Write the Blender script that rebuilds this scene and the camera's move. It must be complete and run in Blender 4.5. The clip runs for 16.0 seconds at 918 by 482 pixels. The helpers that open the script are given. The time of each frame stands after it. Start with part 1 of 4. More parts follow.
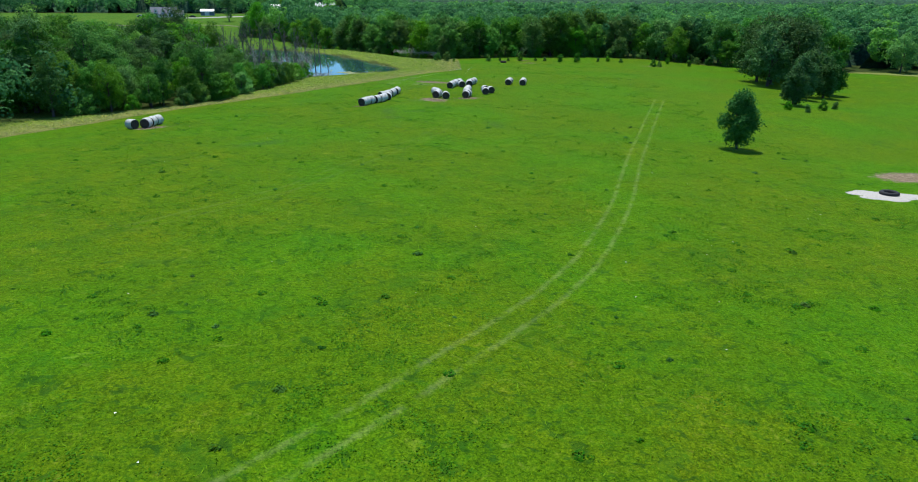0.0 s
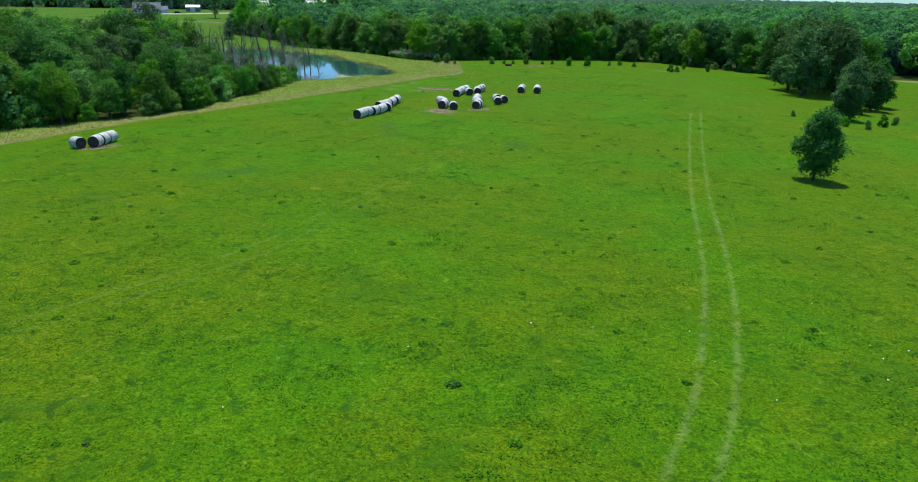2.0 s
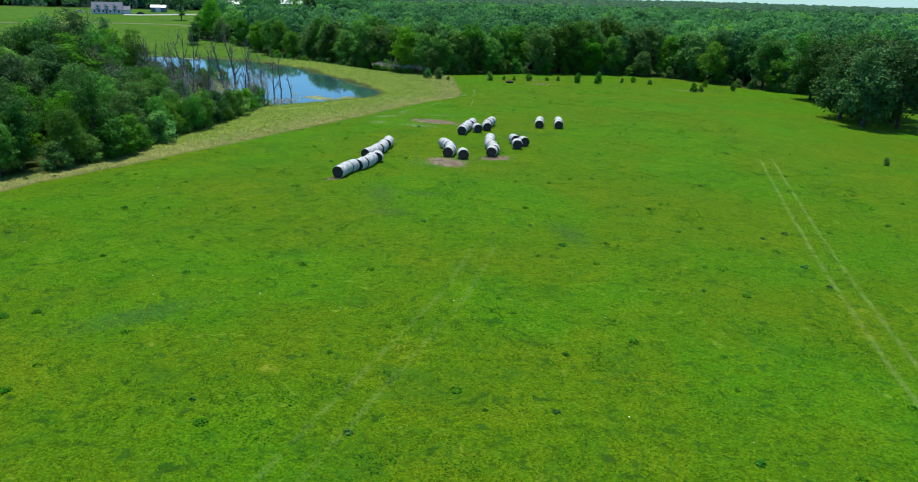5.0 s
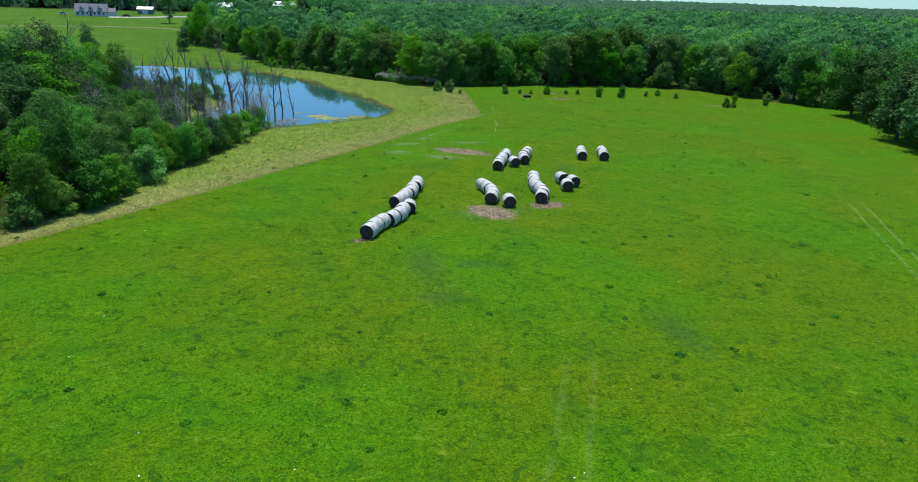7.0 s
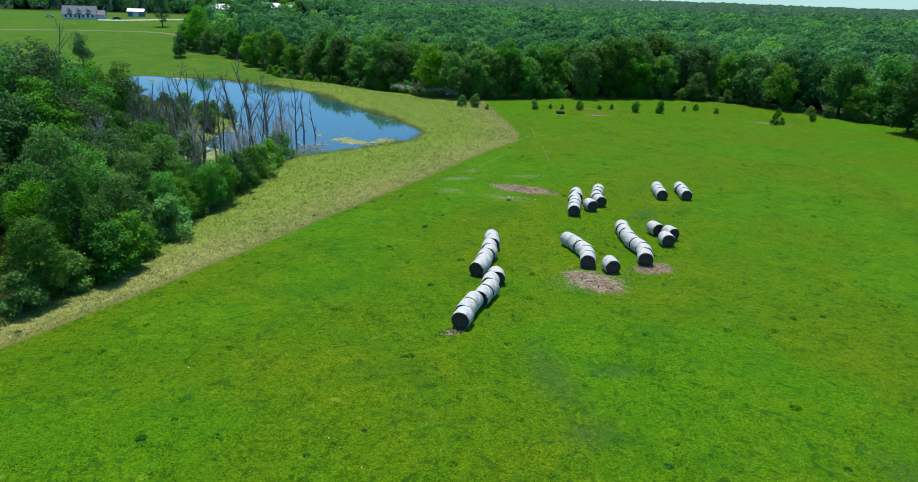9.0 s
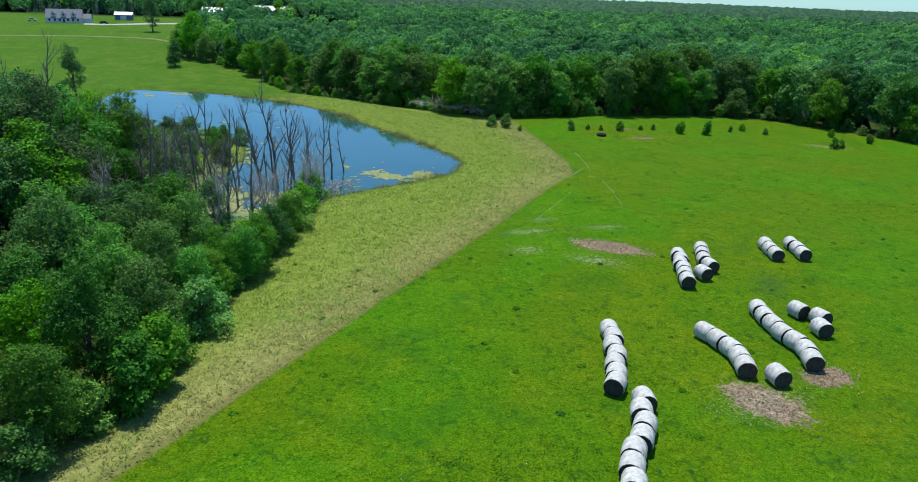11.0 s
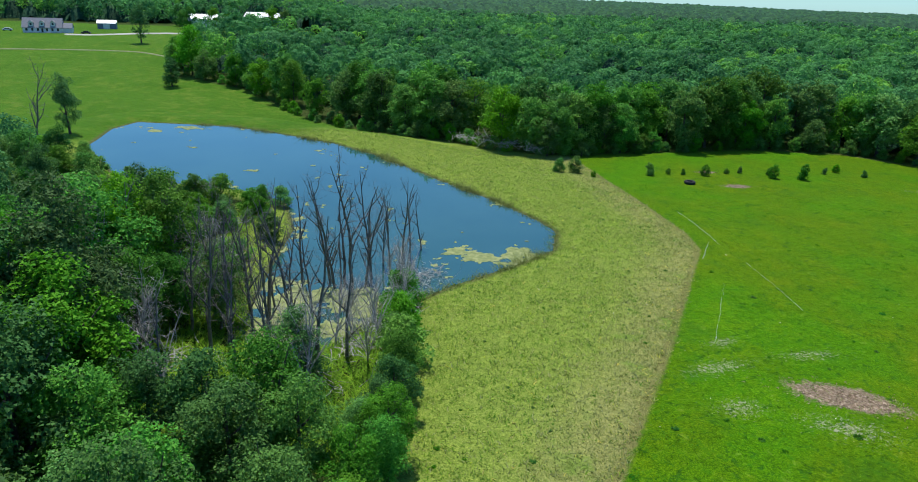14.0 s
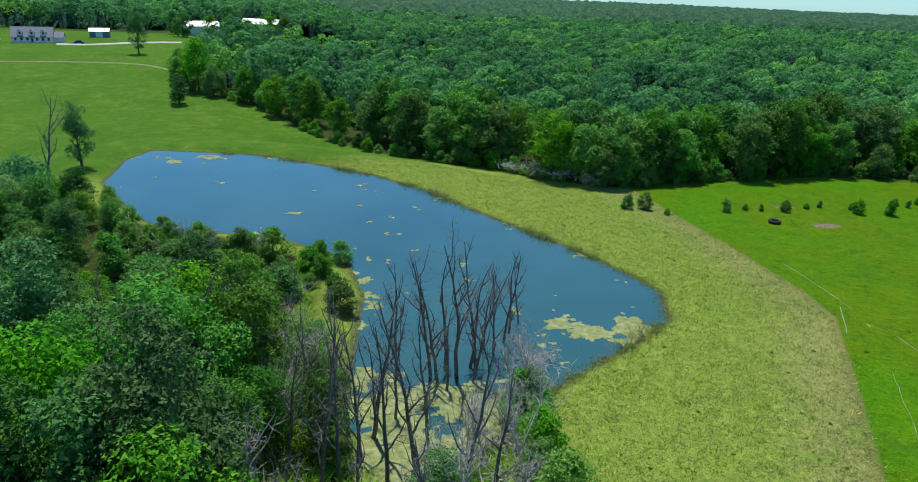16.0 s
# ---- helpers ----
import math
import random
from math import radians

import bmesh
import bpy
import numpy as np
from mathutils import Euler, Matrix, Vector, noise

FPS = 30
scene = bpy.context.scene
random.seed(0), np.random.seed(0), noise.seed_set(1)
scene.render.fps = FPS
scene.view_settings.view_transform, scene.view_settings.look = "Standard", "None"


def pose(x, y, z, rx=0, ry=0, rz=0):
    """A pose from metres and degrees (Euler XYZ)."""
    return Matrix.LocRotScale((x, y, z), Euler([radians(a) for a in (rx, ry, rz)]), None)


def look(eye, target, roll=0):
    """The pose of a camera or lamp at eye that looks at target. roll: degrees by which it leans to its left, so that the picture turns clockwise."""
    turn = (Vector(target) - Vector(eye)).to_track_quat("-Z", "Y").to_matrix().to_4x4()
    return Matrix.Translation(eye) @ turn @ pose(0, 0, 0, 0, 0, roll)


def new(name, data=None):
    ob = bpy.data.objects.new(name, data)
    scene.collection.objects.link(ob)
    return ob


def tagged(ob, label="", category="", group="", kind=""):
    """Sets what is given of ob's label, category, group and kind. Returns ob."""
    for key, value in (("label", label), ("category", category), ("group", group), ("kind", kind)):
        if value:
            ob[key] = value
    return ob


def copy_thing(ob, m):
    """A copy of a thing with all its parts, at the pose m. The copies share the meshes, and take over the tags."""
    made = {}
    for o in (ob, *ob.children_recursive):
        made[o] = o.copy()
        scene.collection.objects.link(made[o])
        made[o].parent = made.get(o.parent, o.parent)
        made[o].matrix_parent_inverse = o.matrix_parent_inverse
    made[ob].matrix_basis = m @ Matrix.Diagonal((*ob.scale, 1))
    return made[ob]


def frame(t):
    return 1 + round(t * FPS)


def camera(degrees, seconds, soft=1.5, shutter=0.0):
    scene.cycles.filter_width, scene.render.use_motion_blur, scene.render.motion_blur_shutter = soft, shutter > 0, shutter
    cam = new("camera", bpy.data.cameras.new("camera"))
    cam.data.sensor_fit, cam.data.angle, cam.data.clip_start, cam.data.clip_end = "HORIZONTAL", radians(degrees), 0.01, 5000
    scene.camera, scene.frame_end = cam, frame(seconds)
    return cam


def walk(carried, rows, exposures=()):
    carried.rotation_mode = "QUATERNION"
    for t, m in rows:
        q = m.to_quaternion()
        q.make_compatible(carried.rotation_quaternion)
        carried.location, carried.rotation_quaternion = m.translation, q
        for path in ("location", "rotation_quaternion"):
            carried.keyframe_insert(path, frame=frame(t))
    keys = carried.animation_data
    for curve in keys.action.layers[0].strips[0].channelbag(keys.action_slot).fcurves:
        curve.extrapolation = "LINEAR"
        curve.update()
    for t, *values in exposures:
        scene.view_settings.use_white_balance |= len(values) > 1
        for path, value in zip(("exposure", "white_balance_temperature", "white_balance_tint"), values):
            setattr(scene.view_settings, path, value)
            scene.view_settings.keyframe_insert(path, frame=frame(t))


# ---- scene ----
cam = camera(66.5, 16.0, 1.0)
METRES, EYE, TILT, LEAN, TURN = 160.0, 19.0, -19.4, -0.3, 0.0
ROWS = [
    (0.0, 0.0, 0.0, 0.0, 0.0, 0.0, -0.0),
    (0.5, -0.0049, 0.027, 0.0078, -0.17, -0.03, -0.12),
    (1.0, -0.0099, 0.0554, 0.0163, -0.37, -0.05, -0.23),
    (1.5, -0.0151, 0.0846, 0.026, -0.51, -0.06, -0.32),
    (2.0, -0.0205, 0.1148, 0.0368, -0.79, -0.08, -0.36),
    (2.5, -0.0255, 0.1459, 0.0487, -1.06, -0.06, -0.3),
    (3.0, -0.0296, 0.1767, 0.0611, -1.37, -0.09, -0.34),
    (3.5, -0.0332, 0.2071, 0.0739, -1.68, -0.13, -0.31),
    (4.0, -0.0369, 0.237, 0.0869, -1.97, -0.13, -0.31),
    (6.5, -0.0706, 0.3675, 0.148, -3.21, -0.18, -0.31),
    (7.0, -0.0828, 0.3895, 0.1584, -3.39, -0.2, -0.25),
    (7.5, -0.0967, 0.4113, 0.1689, -3.6, -0.24, -0.2),
    (8.0, -0.1109, 0.4332, 0.1797, -3.86, -0.27, -0.15),
    (8.5, -0.1255, 0.4555, 0.1909, -4.15, -0.3, -0.07),
    (9.0, -0.1402, 0.4787, 0.2025, -4.38, -0.31, -0.04),
    (11.5, -0.2122, 0.6048, 0.2646, -5.85, -0.36, 0.17),
    (12.0, -0.2264, 0.6306, 0.278, -6.12, -0.37, 0.21),
    (12.5, -0.2415, 0.6564, 0.2915, -6.4, -0.37, 0.27),
    (13.0, -0.2577, 0.6817, 0.3053, -6.74, -0.41, 0.37),
    (13.5, -0.2749, 0.7061, 0.3193, -7.07, -0.45, 0.44),
    (14.0, -0.2926, 0.7298, 0.3331, -7.36, -0.47, 0.53),
    (14.5, -0.311, 0.753, 0.3469, -7.72, -0.51, 0.67),
    (15.0, -0.33, 0.7764, 0.3609, -8.04, -0.55, 0.78),
    (15.5, -0.3493, 0.8004, 0.3747, -8.38, -0.56, 0.86),
    (16.0, -0.3683, 0.8242, 0.3867, -8.66, -0.53, 0.96),
]
walk(cam, [(t, pose(0, 0, EYE, TILT, LEAN, TURN) @ pose(METRES * x, METRES * y, METRES * z, 90 + pitch, roll, yaw)) for t, x, y, z, yaw, pitch, roll in ROWS], [(0.0, 0.2)])
# ---------------- light ----------------
SUN_AZ, SUN_EL = 352.0, 69.0          # degrees clockwise from +y, height
world = bpy.data.worlds.new("sky")
scene.world = world
world.use_nodes = True
wn = world.node_tree
sky = wn.nodes.new("ShaderNodeTexSky")
sky.sky_type = "NISHITA"
sky.sun_disc = False
sky.sun_elevation = radians(SUN_EL)
sky.sun_rotation = radians(SUN_AZ)
sky.dust_density, sky.ozone_density = 0.1, 2.5
cool = wn.nodes.new("ShaderNodeMix")
cool.data_type, cool.blend_type = "RGBA", "MULTIPLY"
cool.inputs[0].default_value = 1.0
cool.inputs[7].default_value = (0.47, 0.82, 1.17, 1)
wn.links.new(sky.outputs[0], cool.inputs[6])
wn.links.new(cool.outputs[2], wn.nodes["Background"].inputs[0])
wn.nodes["Background"].inputs[1].default_value = 0.115
sun_lamp = bpy.data.lights.new("sun", "SUN")
sun_lamp.energy, sun_lamp.angle, sun_lamp.color = 4.4, radians(0.6), (1.0, 0.96, 0.88)
sun = new("sun", sun_lamp)
sa, se = radians(SUN_AZ), radians(SUN_EL)
sun.matrix_world = look((0, 0, 0), (-math.sin(sa) * math.cos(se), -math.cos(sa) * math.cos(se), -math.sin(se)))

# ---------------- materials ----------------


class Mat:
    """A node material with a few shorthands."""

    def __init__(self, name, rough=0.8, metal=0.0, spec=0.3):
        self.m = bpy.data.materials.new(name)
        self.m.use_nodes = True
        self.t = self.m.node_tree
        self.b = self.t.nodes["Principled BSDF"]
        self.b.inputs["Roughness"].default_value = rough
        self.b.inputs["Metallic"].default_value = metal
        self.b.inputs["Specular IOR Level"].default_value = spec
        self.pos = None

    def node(self, kind, **vals):
        n = self.t.nodes.new(kind)
        for k, v in vals.items():
            n.inputs[k].default_value = v
        return n

    def link(self, a, b):
        self.t.links.new(a, b)

    def coords(self, space="Object"):
        if self.pos is None:
            self.pos = self.t.nodes.new("ShaderNodeTexCoord")
        return self.pos.outputs[space]

    def noise(self, scale, detail=4.0, rough=0.6, stretch=None, distort=0.0, space="Object"):
        n = self.node("ShaderNodeTexNoise", Scale=scale, Detail=detail, Roughness=rough, Distortion=distort)
        src = self.coords(space)
        if stretch:
            mp = self.t.nodes.new("ShaderNodeMapping")
            mp.inputs["Scale"].default_value = stretch
            self.link(src, mp.inputs[0])
            src = mp.outputs[0]
        self.link(src, n.inputs["Vector"])
        return n.outputs[0]

    def ramp(self, fac, stops):
        r = self.t.nodes.new("ShaderNodeValToRGB")
        while len(r.color_ramp.elements) < len(stops):
            r.color_ramp.elements.new(0.5)
        for e, (p, c) in zip(r.color_ramp.elements, stops):
            e.position = p
            e.color = (*c, 1) if len(c) == 3 else c
        self.link(fac, r.inputs[0])
        return r.outputs[0]

    def math(self, op, a, b=0.0, c=0.0, clamp=False):
        n = self.t.nodes.new("ShaderNodeMath")
        n.operation, n.use_clamp = op, clamp
        for i, v in enumerate((a, b, c)):
            if isinstance(v, (int, float)):
                n.inputs[i].default_value = v
            else:
                self.link(v, n.inputs[i])
        return n.outputs[0]

    def step(self, v, lo, hi, noisy=None, amount=0.0):
        if noisy is not None:
            v = self.math("ADD", v, self.math("MULTIPLY", self.math("SUBTRACT", noisy, 0.5), amount))
        n = self.t.nodes.new("ShaderNodeMapRange")
        n.interpolation_type = "SMOOTHSTEP"
        n.inputs["From Min"].default_value, n.inputs["From Max"].default_value = lo, hi
        self.link(v, n.inputs["Value"])
        return n.outputs[0]

    def mix(self, fac, a, b, mode="MIX"):
        n = self.t.nodes.new("ShaderNodeMix")
        n.data_type, n.blend_type = "RGBA", mode
        for sock, v in ((0, fac), (6, a), (7, b)):
            if isinstance(v, (int, float)):
                n.inputs[sock].default_value = v
            elif isinstance(v, tuple):
                n.inputs[sock].default_value = (*v, 1)
            else:
                self.link(v, n.inputs[sock])
        return n.outputs[2]

    def attr(self, name):
        n = self.t.nodes.new("ShaderNodeAttribute")
        n.attribute_name = name
        return n.outputs["Fac"]

    def color(self, c):
        if isinstance(c, tuple):
            self.b.inputs["Base Color"].default_value = (*c, 1)
        else:
            self.link(c, self.b.inputs["Base Color"])
        return self

    def bump(self, h, strength=0.5, dist=0.05):
        n = self.node("ShaderNodeBump", Strength=strength, Distance=dist)
        self.link(h, n.inputs["Height"])
        self.link(n.outputs[0], self.b.inputs["Normal"])
        return self


def plain(name, c, rough=0.7, var=0.25, scale=3.0, metal=0.0, bump=0.2, spec=0.3):
    m = Mat(name, rough, metal, spec)
    n = m.noise(scale, 6)
    lo = tuple(v * (1 - var) for v in c)
    hi = tuple(min(1, v * (1 + var)) for v in c)
    m.color(m.ramp(n, [(0.3, lo), (0.7, hi)]))
    if bump:
        m.bump(m.noise(scale * 8, 3), bump, 0.02)
    return m.m


def leafy(name, dark, mid, light, through_light=0.3, per_tree=True):
    """Leaves: each leaf and each tree a little different, some light passing through."""
    m = Mat(name, 0.65, 0, 0.08)
    geo = m.t.nodes.new("ShaderNodeNewGeometry")
    c = m.ramp(geo.outputs["Random Per Island"], [(0.0, dark), (0.5, mid), (1.0, light)])
    if per_tree:
        info = m.t.nodes.new("ShaderNodeObjectInfo")
        hsv = m.node("ShaderNodeHueSaturation")
        r = info.outputs["Random"]
        m.link(m.math("MULTIPLY_ADD", r, 0.035, 0.49), hsv.inputs["Hue"])
        m.link(m.math("MULTIPLY_ADD", m.math("FRACT", m.math("MULTIPLY", r, 7.31)), 0.6, 0.75), hsv.inputs["Value"])
        m.link(m.math("MULTIPLY_ADD", m.math("FRACT", m.math("MULTIPLY", r, 3.77)), 0.25, 0.85), hsv.inputs["Saturation"])
        m.link(c, hsv.inputs["Color"])
        c = hsv.outputs[0]
    else:
        big = m.attr("tone")
        c = m.mix(1.0, c, m.ramp(big, [(0.0, (0.45, 0.55, 0.62)), (0.45, (0.85, 0.9, 0.95)), (0.8, (1.2, 1.2, 1.0)), (1.0, (2.0, 1.6, 0.8))]), "MULTIPLY")
    m.color(c)
    tr = m.t.nodes.new("ShaderNodeBsdfTranslucent")
    m.link(c, tr.inputs[0])
    mx = m.t.nodes.new("ShaderNodeMixShader")
    mx.inputs[0].default_value = through_light
    m.link(m.b.outputs[0], mx.inputs[1])
    m.link(tr.outputs[0], mx.inputs[2])
    m.link(mx.outputs[0], m.t.nodes["Material Output"].inputs[0])
    return m.m


LEAF_DARK = leafy("leaves_dark", (0.036, 0.118, 0.02), (0.064, 0.18, 0.03), (0.1, 0.25, 0.042), 0.24)
LEAF_MID = leafy("leaves_mid", (0.06, 0.18, 0.02), (0.105, 0.275, 0.03), (0.165, 0.36, 0.045), 0.33)
LEAF_LIGHT = leafy("leaves_light", (0.075, 0.22, 0.024), (0.13, 0.32, 0.038), (0.195, 0.41, 0.055), 0.38)
# bluer than the near leaves: distance haze is put into this green
LEAF_FAR = leafy("leaves_far_hazy", (0.066, 0.225, 0.066), (0.098, 0.31, 0.088), (0.14, 0.385, 0.11), 0.36, False)
GRASS_STUFF = leafy("grass_blades", (0.09, 0.22, 0.004), (0.15, 0.33, 0.006), (0.25, 0.44, 0.012), 0.45, False)
DRY_STUFF = leafy("dry_grass_blades", (0.21, 0.26, 0.06), (0.32, 0.36, 0.1), (0.47, 0.47, 0.19), 0.4, False)
WEED_MAT = leafy("weed_leaves", (0.03, 0.12, 0.008), (0.05, 0.17, 0.01), (0.085, 0.24, 0.014), 0.35)
LEAF_OAK = leafy("leaves_oak", (0.03, 0.105, 0.019), (0.05, 0.155, 0.028), (0.082, 0.22, 0.04), 0.32)
BARK = plain("bark", (0.09, 0.075, 0.06), 0.9, 0.4, 6, bump=0.6)
DEADWOOD = plain("dead_wood", (0.155, 0.145, 0.13), 0.9, 0.45, 4, bump=0.5)
DEADPALE = plain("bleached_wood", (0.42, 0.4, 0.37), 0.9, 0.35, 4, bump=0.5)

# ---------------- the lie of the land ----------------
WATER = -3.4
FIELD = [(-100, 20), (-75, 72), (-64, 100), (-52, 129), (-44.5, 141), (-32, 162), (-16.5, 187), (-1, 214), (0.5, 222), (0, 262),
         (-1, 283), (30, 289), (68, 290), (100, 259), (150, 225), (330, 190), (330, -250), (-160, -250)]
WOODS = [(-94, 74), (-73, 113), (-59, 129), (-50, 140), (-47, 152), (-44, 172), (-41.5, 190), (-40, 200), (-50, 193), (-57, 192), (-62, 215),
         (-63, 238), (-78, 249), (-92, 257), (-104, 268), (-120, 272), (-260, 300), (-330, 60), (-170, -20)]
POND = [(-105, 281), (-106, 300), (-103, 309), (-88, 306.5), (-79.6, 305), (-66, 296), (-54, 286.5), (-44.5, 275), (-34, 256), (-25, 241),
        (-20, 230), (-18.7, 225), (-21, 217), (-29, 210.5), (-36, 205.5), (-44, 199), (-50, 191), (-55, 186), (-60, 193), (-59, 210),
        (-57.5, 227), (-60, 240), (-68, 247), (-76, 251), (-86, 252), (-93, 259)]
FOREST = [(-112, 378), (-119, 402), (-90, 381), (-66, 340), (-45, 313), (-28, 300), (-6, 281), (16, 283), (48, 288), (72, 286),
          (99, 256), (125, 243), (160, 232), (340, 200), (3000, 200), (3000, 5000), (-2600, 5000), (-2600, 640), (-215, 585), (-160, 600),
          (-122, 520), (-128, 430)]
TRACK = [(-14, 14), (-6.8, 23.4), (-3.2, 27.9), (0.5, 33.2), (2.7, 36.3), (6.4, 42), (10.4, 50.1), (15.4, 63.8), (19.2, 76.5), (23, 89.5), (31.6, 116.5), (43, 151)]
TRACK_OLD = [(-26, 54), (-20.2, 61.2), (-16.1, 68.9), (-10.7, 82.9), (-5.5, 96), (-2.5, 107)]
BARE = [((-4.9, 141.8), (3.7, 2.5), -0.98), ((2.0, 145.4), (2.6, 1.7), 0.2), ((-6.2, 175.3), (5.4, 2.4), -0.55), ((-18.6, 131.4), (1.1, 0.6), 0.2), ((-46.8, 106), (2.6, 1.4), 0.5),
        ((24.6, 252), (2.8, 1.6), 0.0), ((24, 264), (2.4, 1.2), 0.0), ((56, 84.5), (5.5, 3.2), 0.3)]
LITTER = [((-16.2, 174.6), (3.4, 2.0), 0.0), ((-14.8, 181.2), (5.2, 1.8), 0.2), ((-4.8, 182.8), (5, 1.4), 0.0), ((-9, 171), (5, 2.5), -0.5), ((24, 252), (4, 2.4), 0),
          ((-5, 142), (5.5, 3.6), 0.4), ((-12, 186), (3, 1.5), 0.4), ((66, 248), (9, 3), -0.4)]

TRODDEN = [((-12.4, 124.5), (2.6, 7.5), 0.1), ((-7.6, 125), (3.2, 1.8), 0.0), ((-11.5, 117.5), (3, 2.6), 0.0), ((7.4, 164), (2.6, 6), -0.4), ((-2.9, 135.2), (1.2, 0.9), 0.0),
           ((-26, 92), (7, 2.4), 0.6), ((6, 112), (2.4, 6), 0.2)]

CLEAR = [(-60, 548, 55, 58), (185, 578, 42, 26), (-150, 560, 60, 40), (-120, 600, 40, 34), (237, 888, 20, 24)]


def in_clearing(x, y):
    out = np.zeros(np.shape(x), bool)
    for cx, cy, rx, ry in CLEAR:
        out |= ((x - cx) / rx) ** 2 + ((y - cy) / ry) ** 2 < 1
    return out


def seg_dist(px, py, poly, closed=True, signed_line=False):
    """Distance to a polygon's edge, positive inside (or left of an open line)."""
    best = np.full(px.shape, 1e9)
    inside = np.zeros(px.shape, bool)
    side = np.ones(px.shape)
    n = len(poly)
    for i in range(n if closed else n - 1):
        (ax, ay), (bx, by) = poly[i], poly[(i + 1) % n]
        dx, dy = bx - ax, by - ay
        u = np.clip(((px - ax) * dx + (py - ay) * dy) / (dx * dx + dy * dy), 0, 1)
        d = np.hypot(px - ax - u * dx, py - ay - u * dy)
        if not closed:
            side = np.where(d < best, np.sign(dx * (py - ay) - dy * (px - ax)), side)
        best = np.minimum(best, d)
        cross = (ay > py) != (by > py)
        with np.errstate(divide="ignore", invalid="ignore"):
            inside ^= cross & (px < (bx - ax) * (py - ay) / ((by - ay) if by != ay else 1e-9) + ax)
    if closed:
        return np.where(inside, best, -best)
    return best * side


def smooth_line(pts, n=5):
    """The line through pts, rounded."""
    p = [pts[0], *pts, pts[-1]]
    out = []
    for i in range(1, len(p) - 2):
        a, b, c, d = (np.array(q, float) for q in p[i - 1:i + 3])
        for k in range(n):
            t = k / n
            out.append(tuple(0.5 * (2 * b + (c - a) * t + (2 * a - 5 * b + 4 * c - d) * t * t + (3 * b - a - 3 * c + d) * t ** 3)))
    return out + [pts[-1]]


def sstep(v, a, b):
    u = np.clip((v - a) / (b - a), 0, 1)
    return u * u * (3 - 2 * u)


def wave(x, y, s, k):
    """Cheap smooth rolling, about -1 to 1."""
    return (np.sin(x / s + 1.3 * k) * np.cos(y / (s * 1.17) - 0.7 * k) + np.sin((x + y * 0.6) / (s * 0.61) + k)) * 0.5


def height(x, y, pond_d=None):
    x, y = np.asarray(x, float), np.asarray(y, float)
    u, v = np.clip(x, -62, 92) / 100, np.clip(y, -20, 290) / 100
    z = 1.705 - 3.355 * u - 1.562 * v - 3.375 * u * u + 1.964 * u * v - 0.237 * v * v
    z -= 0.75 * np.exp(-((x - 36) ** 2 + (y - 102) ** 2) / 900)
    z += 0.6 * np.exp(-((x + 4) ** 2 + (y - 195) ** 2) / 900) + 0.5 * np.exp(-((x - 72) ** 2 + (y - 150) ** 2) / 700)
    z += 11.0 * sstep(y, 300, 540) * sstep(-x, 20, 112)
    far = np.hypot(x, y - 100)
    z += sstep(far, 350, 1200) * (wave(x, y, 260, 1) * 4 - 3)
    z += 0.05 * wave(x, y, 4.3, 2) + 0.035 * wave(x, y, 1.9, 4)
    d = seg_dist(x, y, POND) if pond_d is None else pond_d
    bank = np.where(d > 0, WATER - 1.2 * sstep(d, 0, 7), WATER + 0.65 * sstep(-d, -0.3, 5))
    hold = np.maximum(z, WATER + 0.7)
    z = hold + (z - hold) * sstep(-d, 9, 32)
    return np.where(d > -5, bank + (z - bank) * sstep(-d, 1.5, 5), z)


def ground_z(x, y):
    return float(height(np.array([x]), np.array([y]))[0])


# ---------------- mesh helpers ----------------


def mesh_from(name, verts, faces, material, smooth=False):
    me = bpy.data.meshes.new(name)
    verts = np.asarray(verts, np.float32)
    if isinstance(faces, np.ndarray):
        k = faces.shape[1]
        me.vertices.add(len(verts))
        me.vertices.foreach_set("co", verts.ravel())
        me.loops.add(faces.size)
        me.loops.foreach_set("vertex_index", faces.astype(np.int32).ravel())
        me.polygons.add(len(faces))
        me.polygons.foreach_set("loop_start", np.arange(0, faces.size, k, dtype=np.int32))
        me.polygons.foreach_set("loop_total", np.full(len(faces), k, np.int32))
        me.update(calc_edges=True)
    else:
        me.from_pydata(verts.tolist(), [], faces)
    me.materials.append(material)
    if smooth:
        me.polygons.foreach_set("use_smooth", np.ones(len(me.polygons), bool))
    me.update()
    return me


def put(name, me, parent=None, label="", m=None):
    ob = new(name, me)
    if parent is not None:
        ob.parent = parent
    if m is not None:
        ob.matrix_basis = m
    if label:
        ob["label"] = label
    return ob


def part(name, bm, material, parent=None, label="", smooth=False):
    me = bpy.data.meshes.new(name)
    bm.to_mesh(me)
    bm.free()
    me.materials.append(material)
    if smooth:
        me.polygons.foreach_set("use_smooth", np.ones(len(me.polygons), bool))
    return put(name, me, parent, label)


def box(bm, x0, x1, y0, y1, z0, z1):
    r = bmesh.ops.create_cube(bm, size=1)["verts"]
    for v in r:
        v.co = Vector(((x0 + x1) / 2 + v.co.x * (x1 - x0), (y0 + y1) / 2 + v.co.y * (y1 - y0), (z0 + z1) / 2 + v.co.z * (z1 - z0)))
    return r


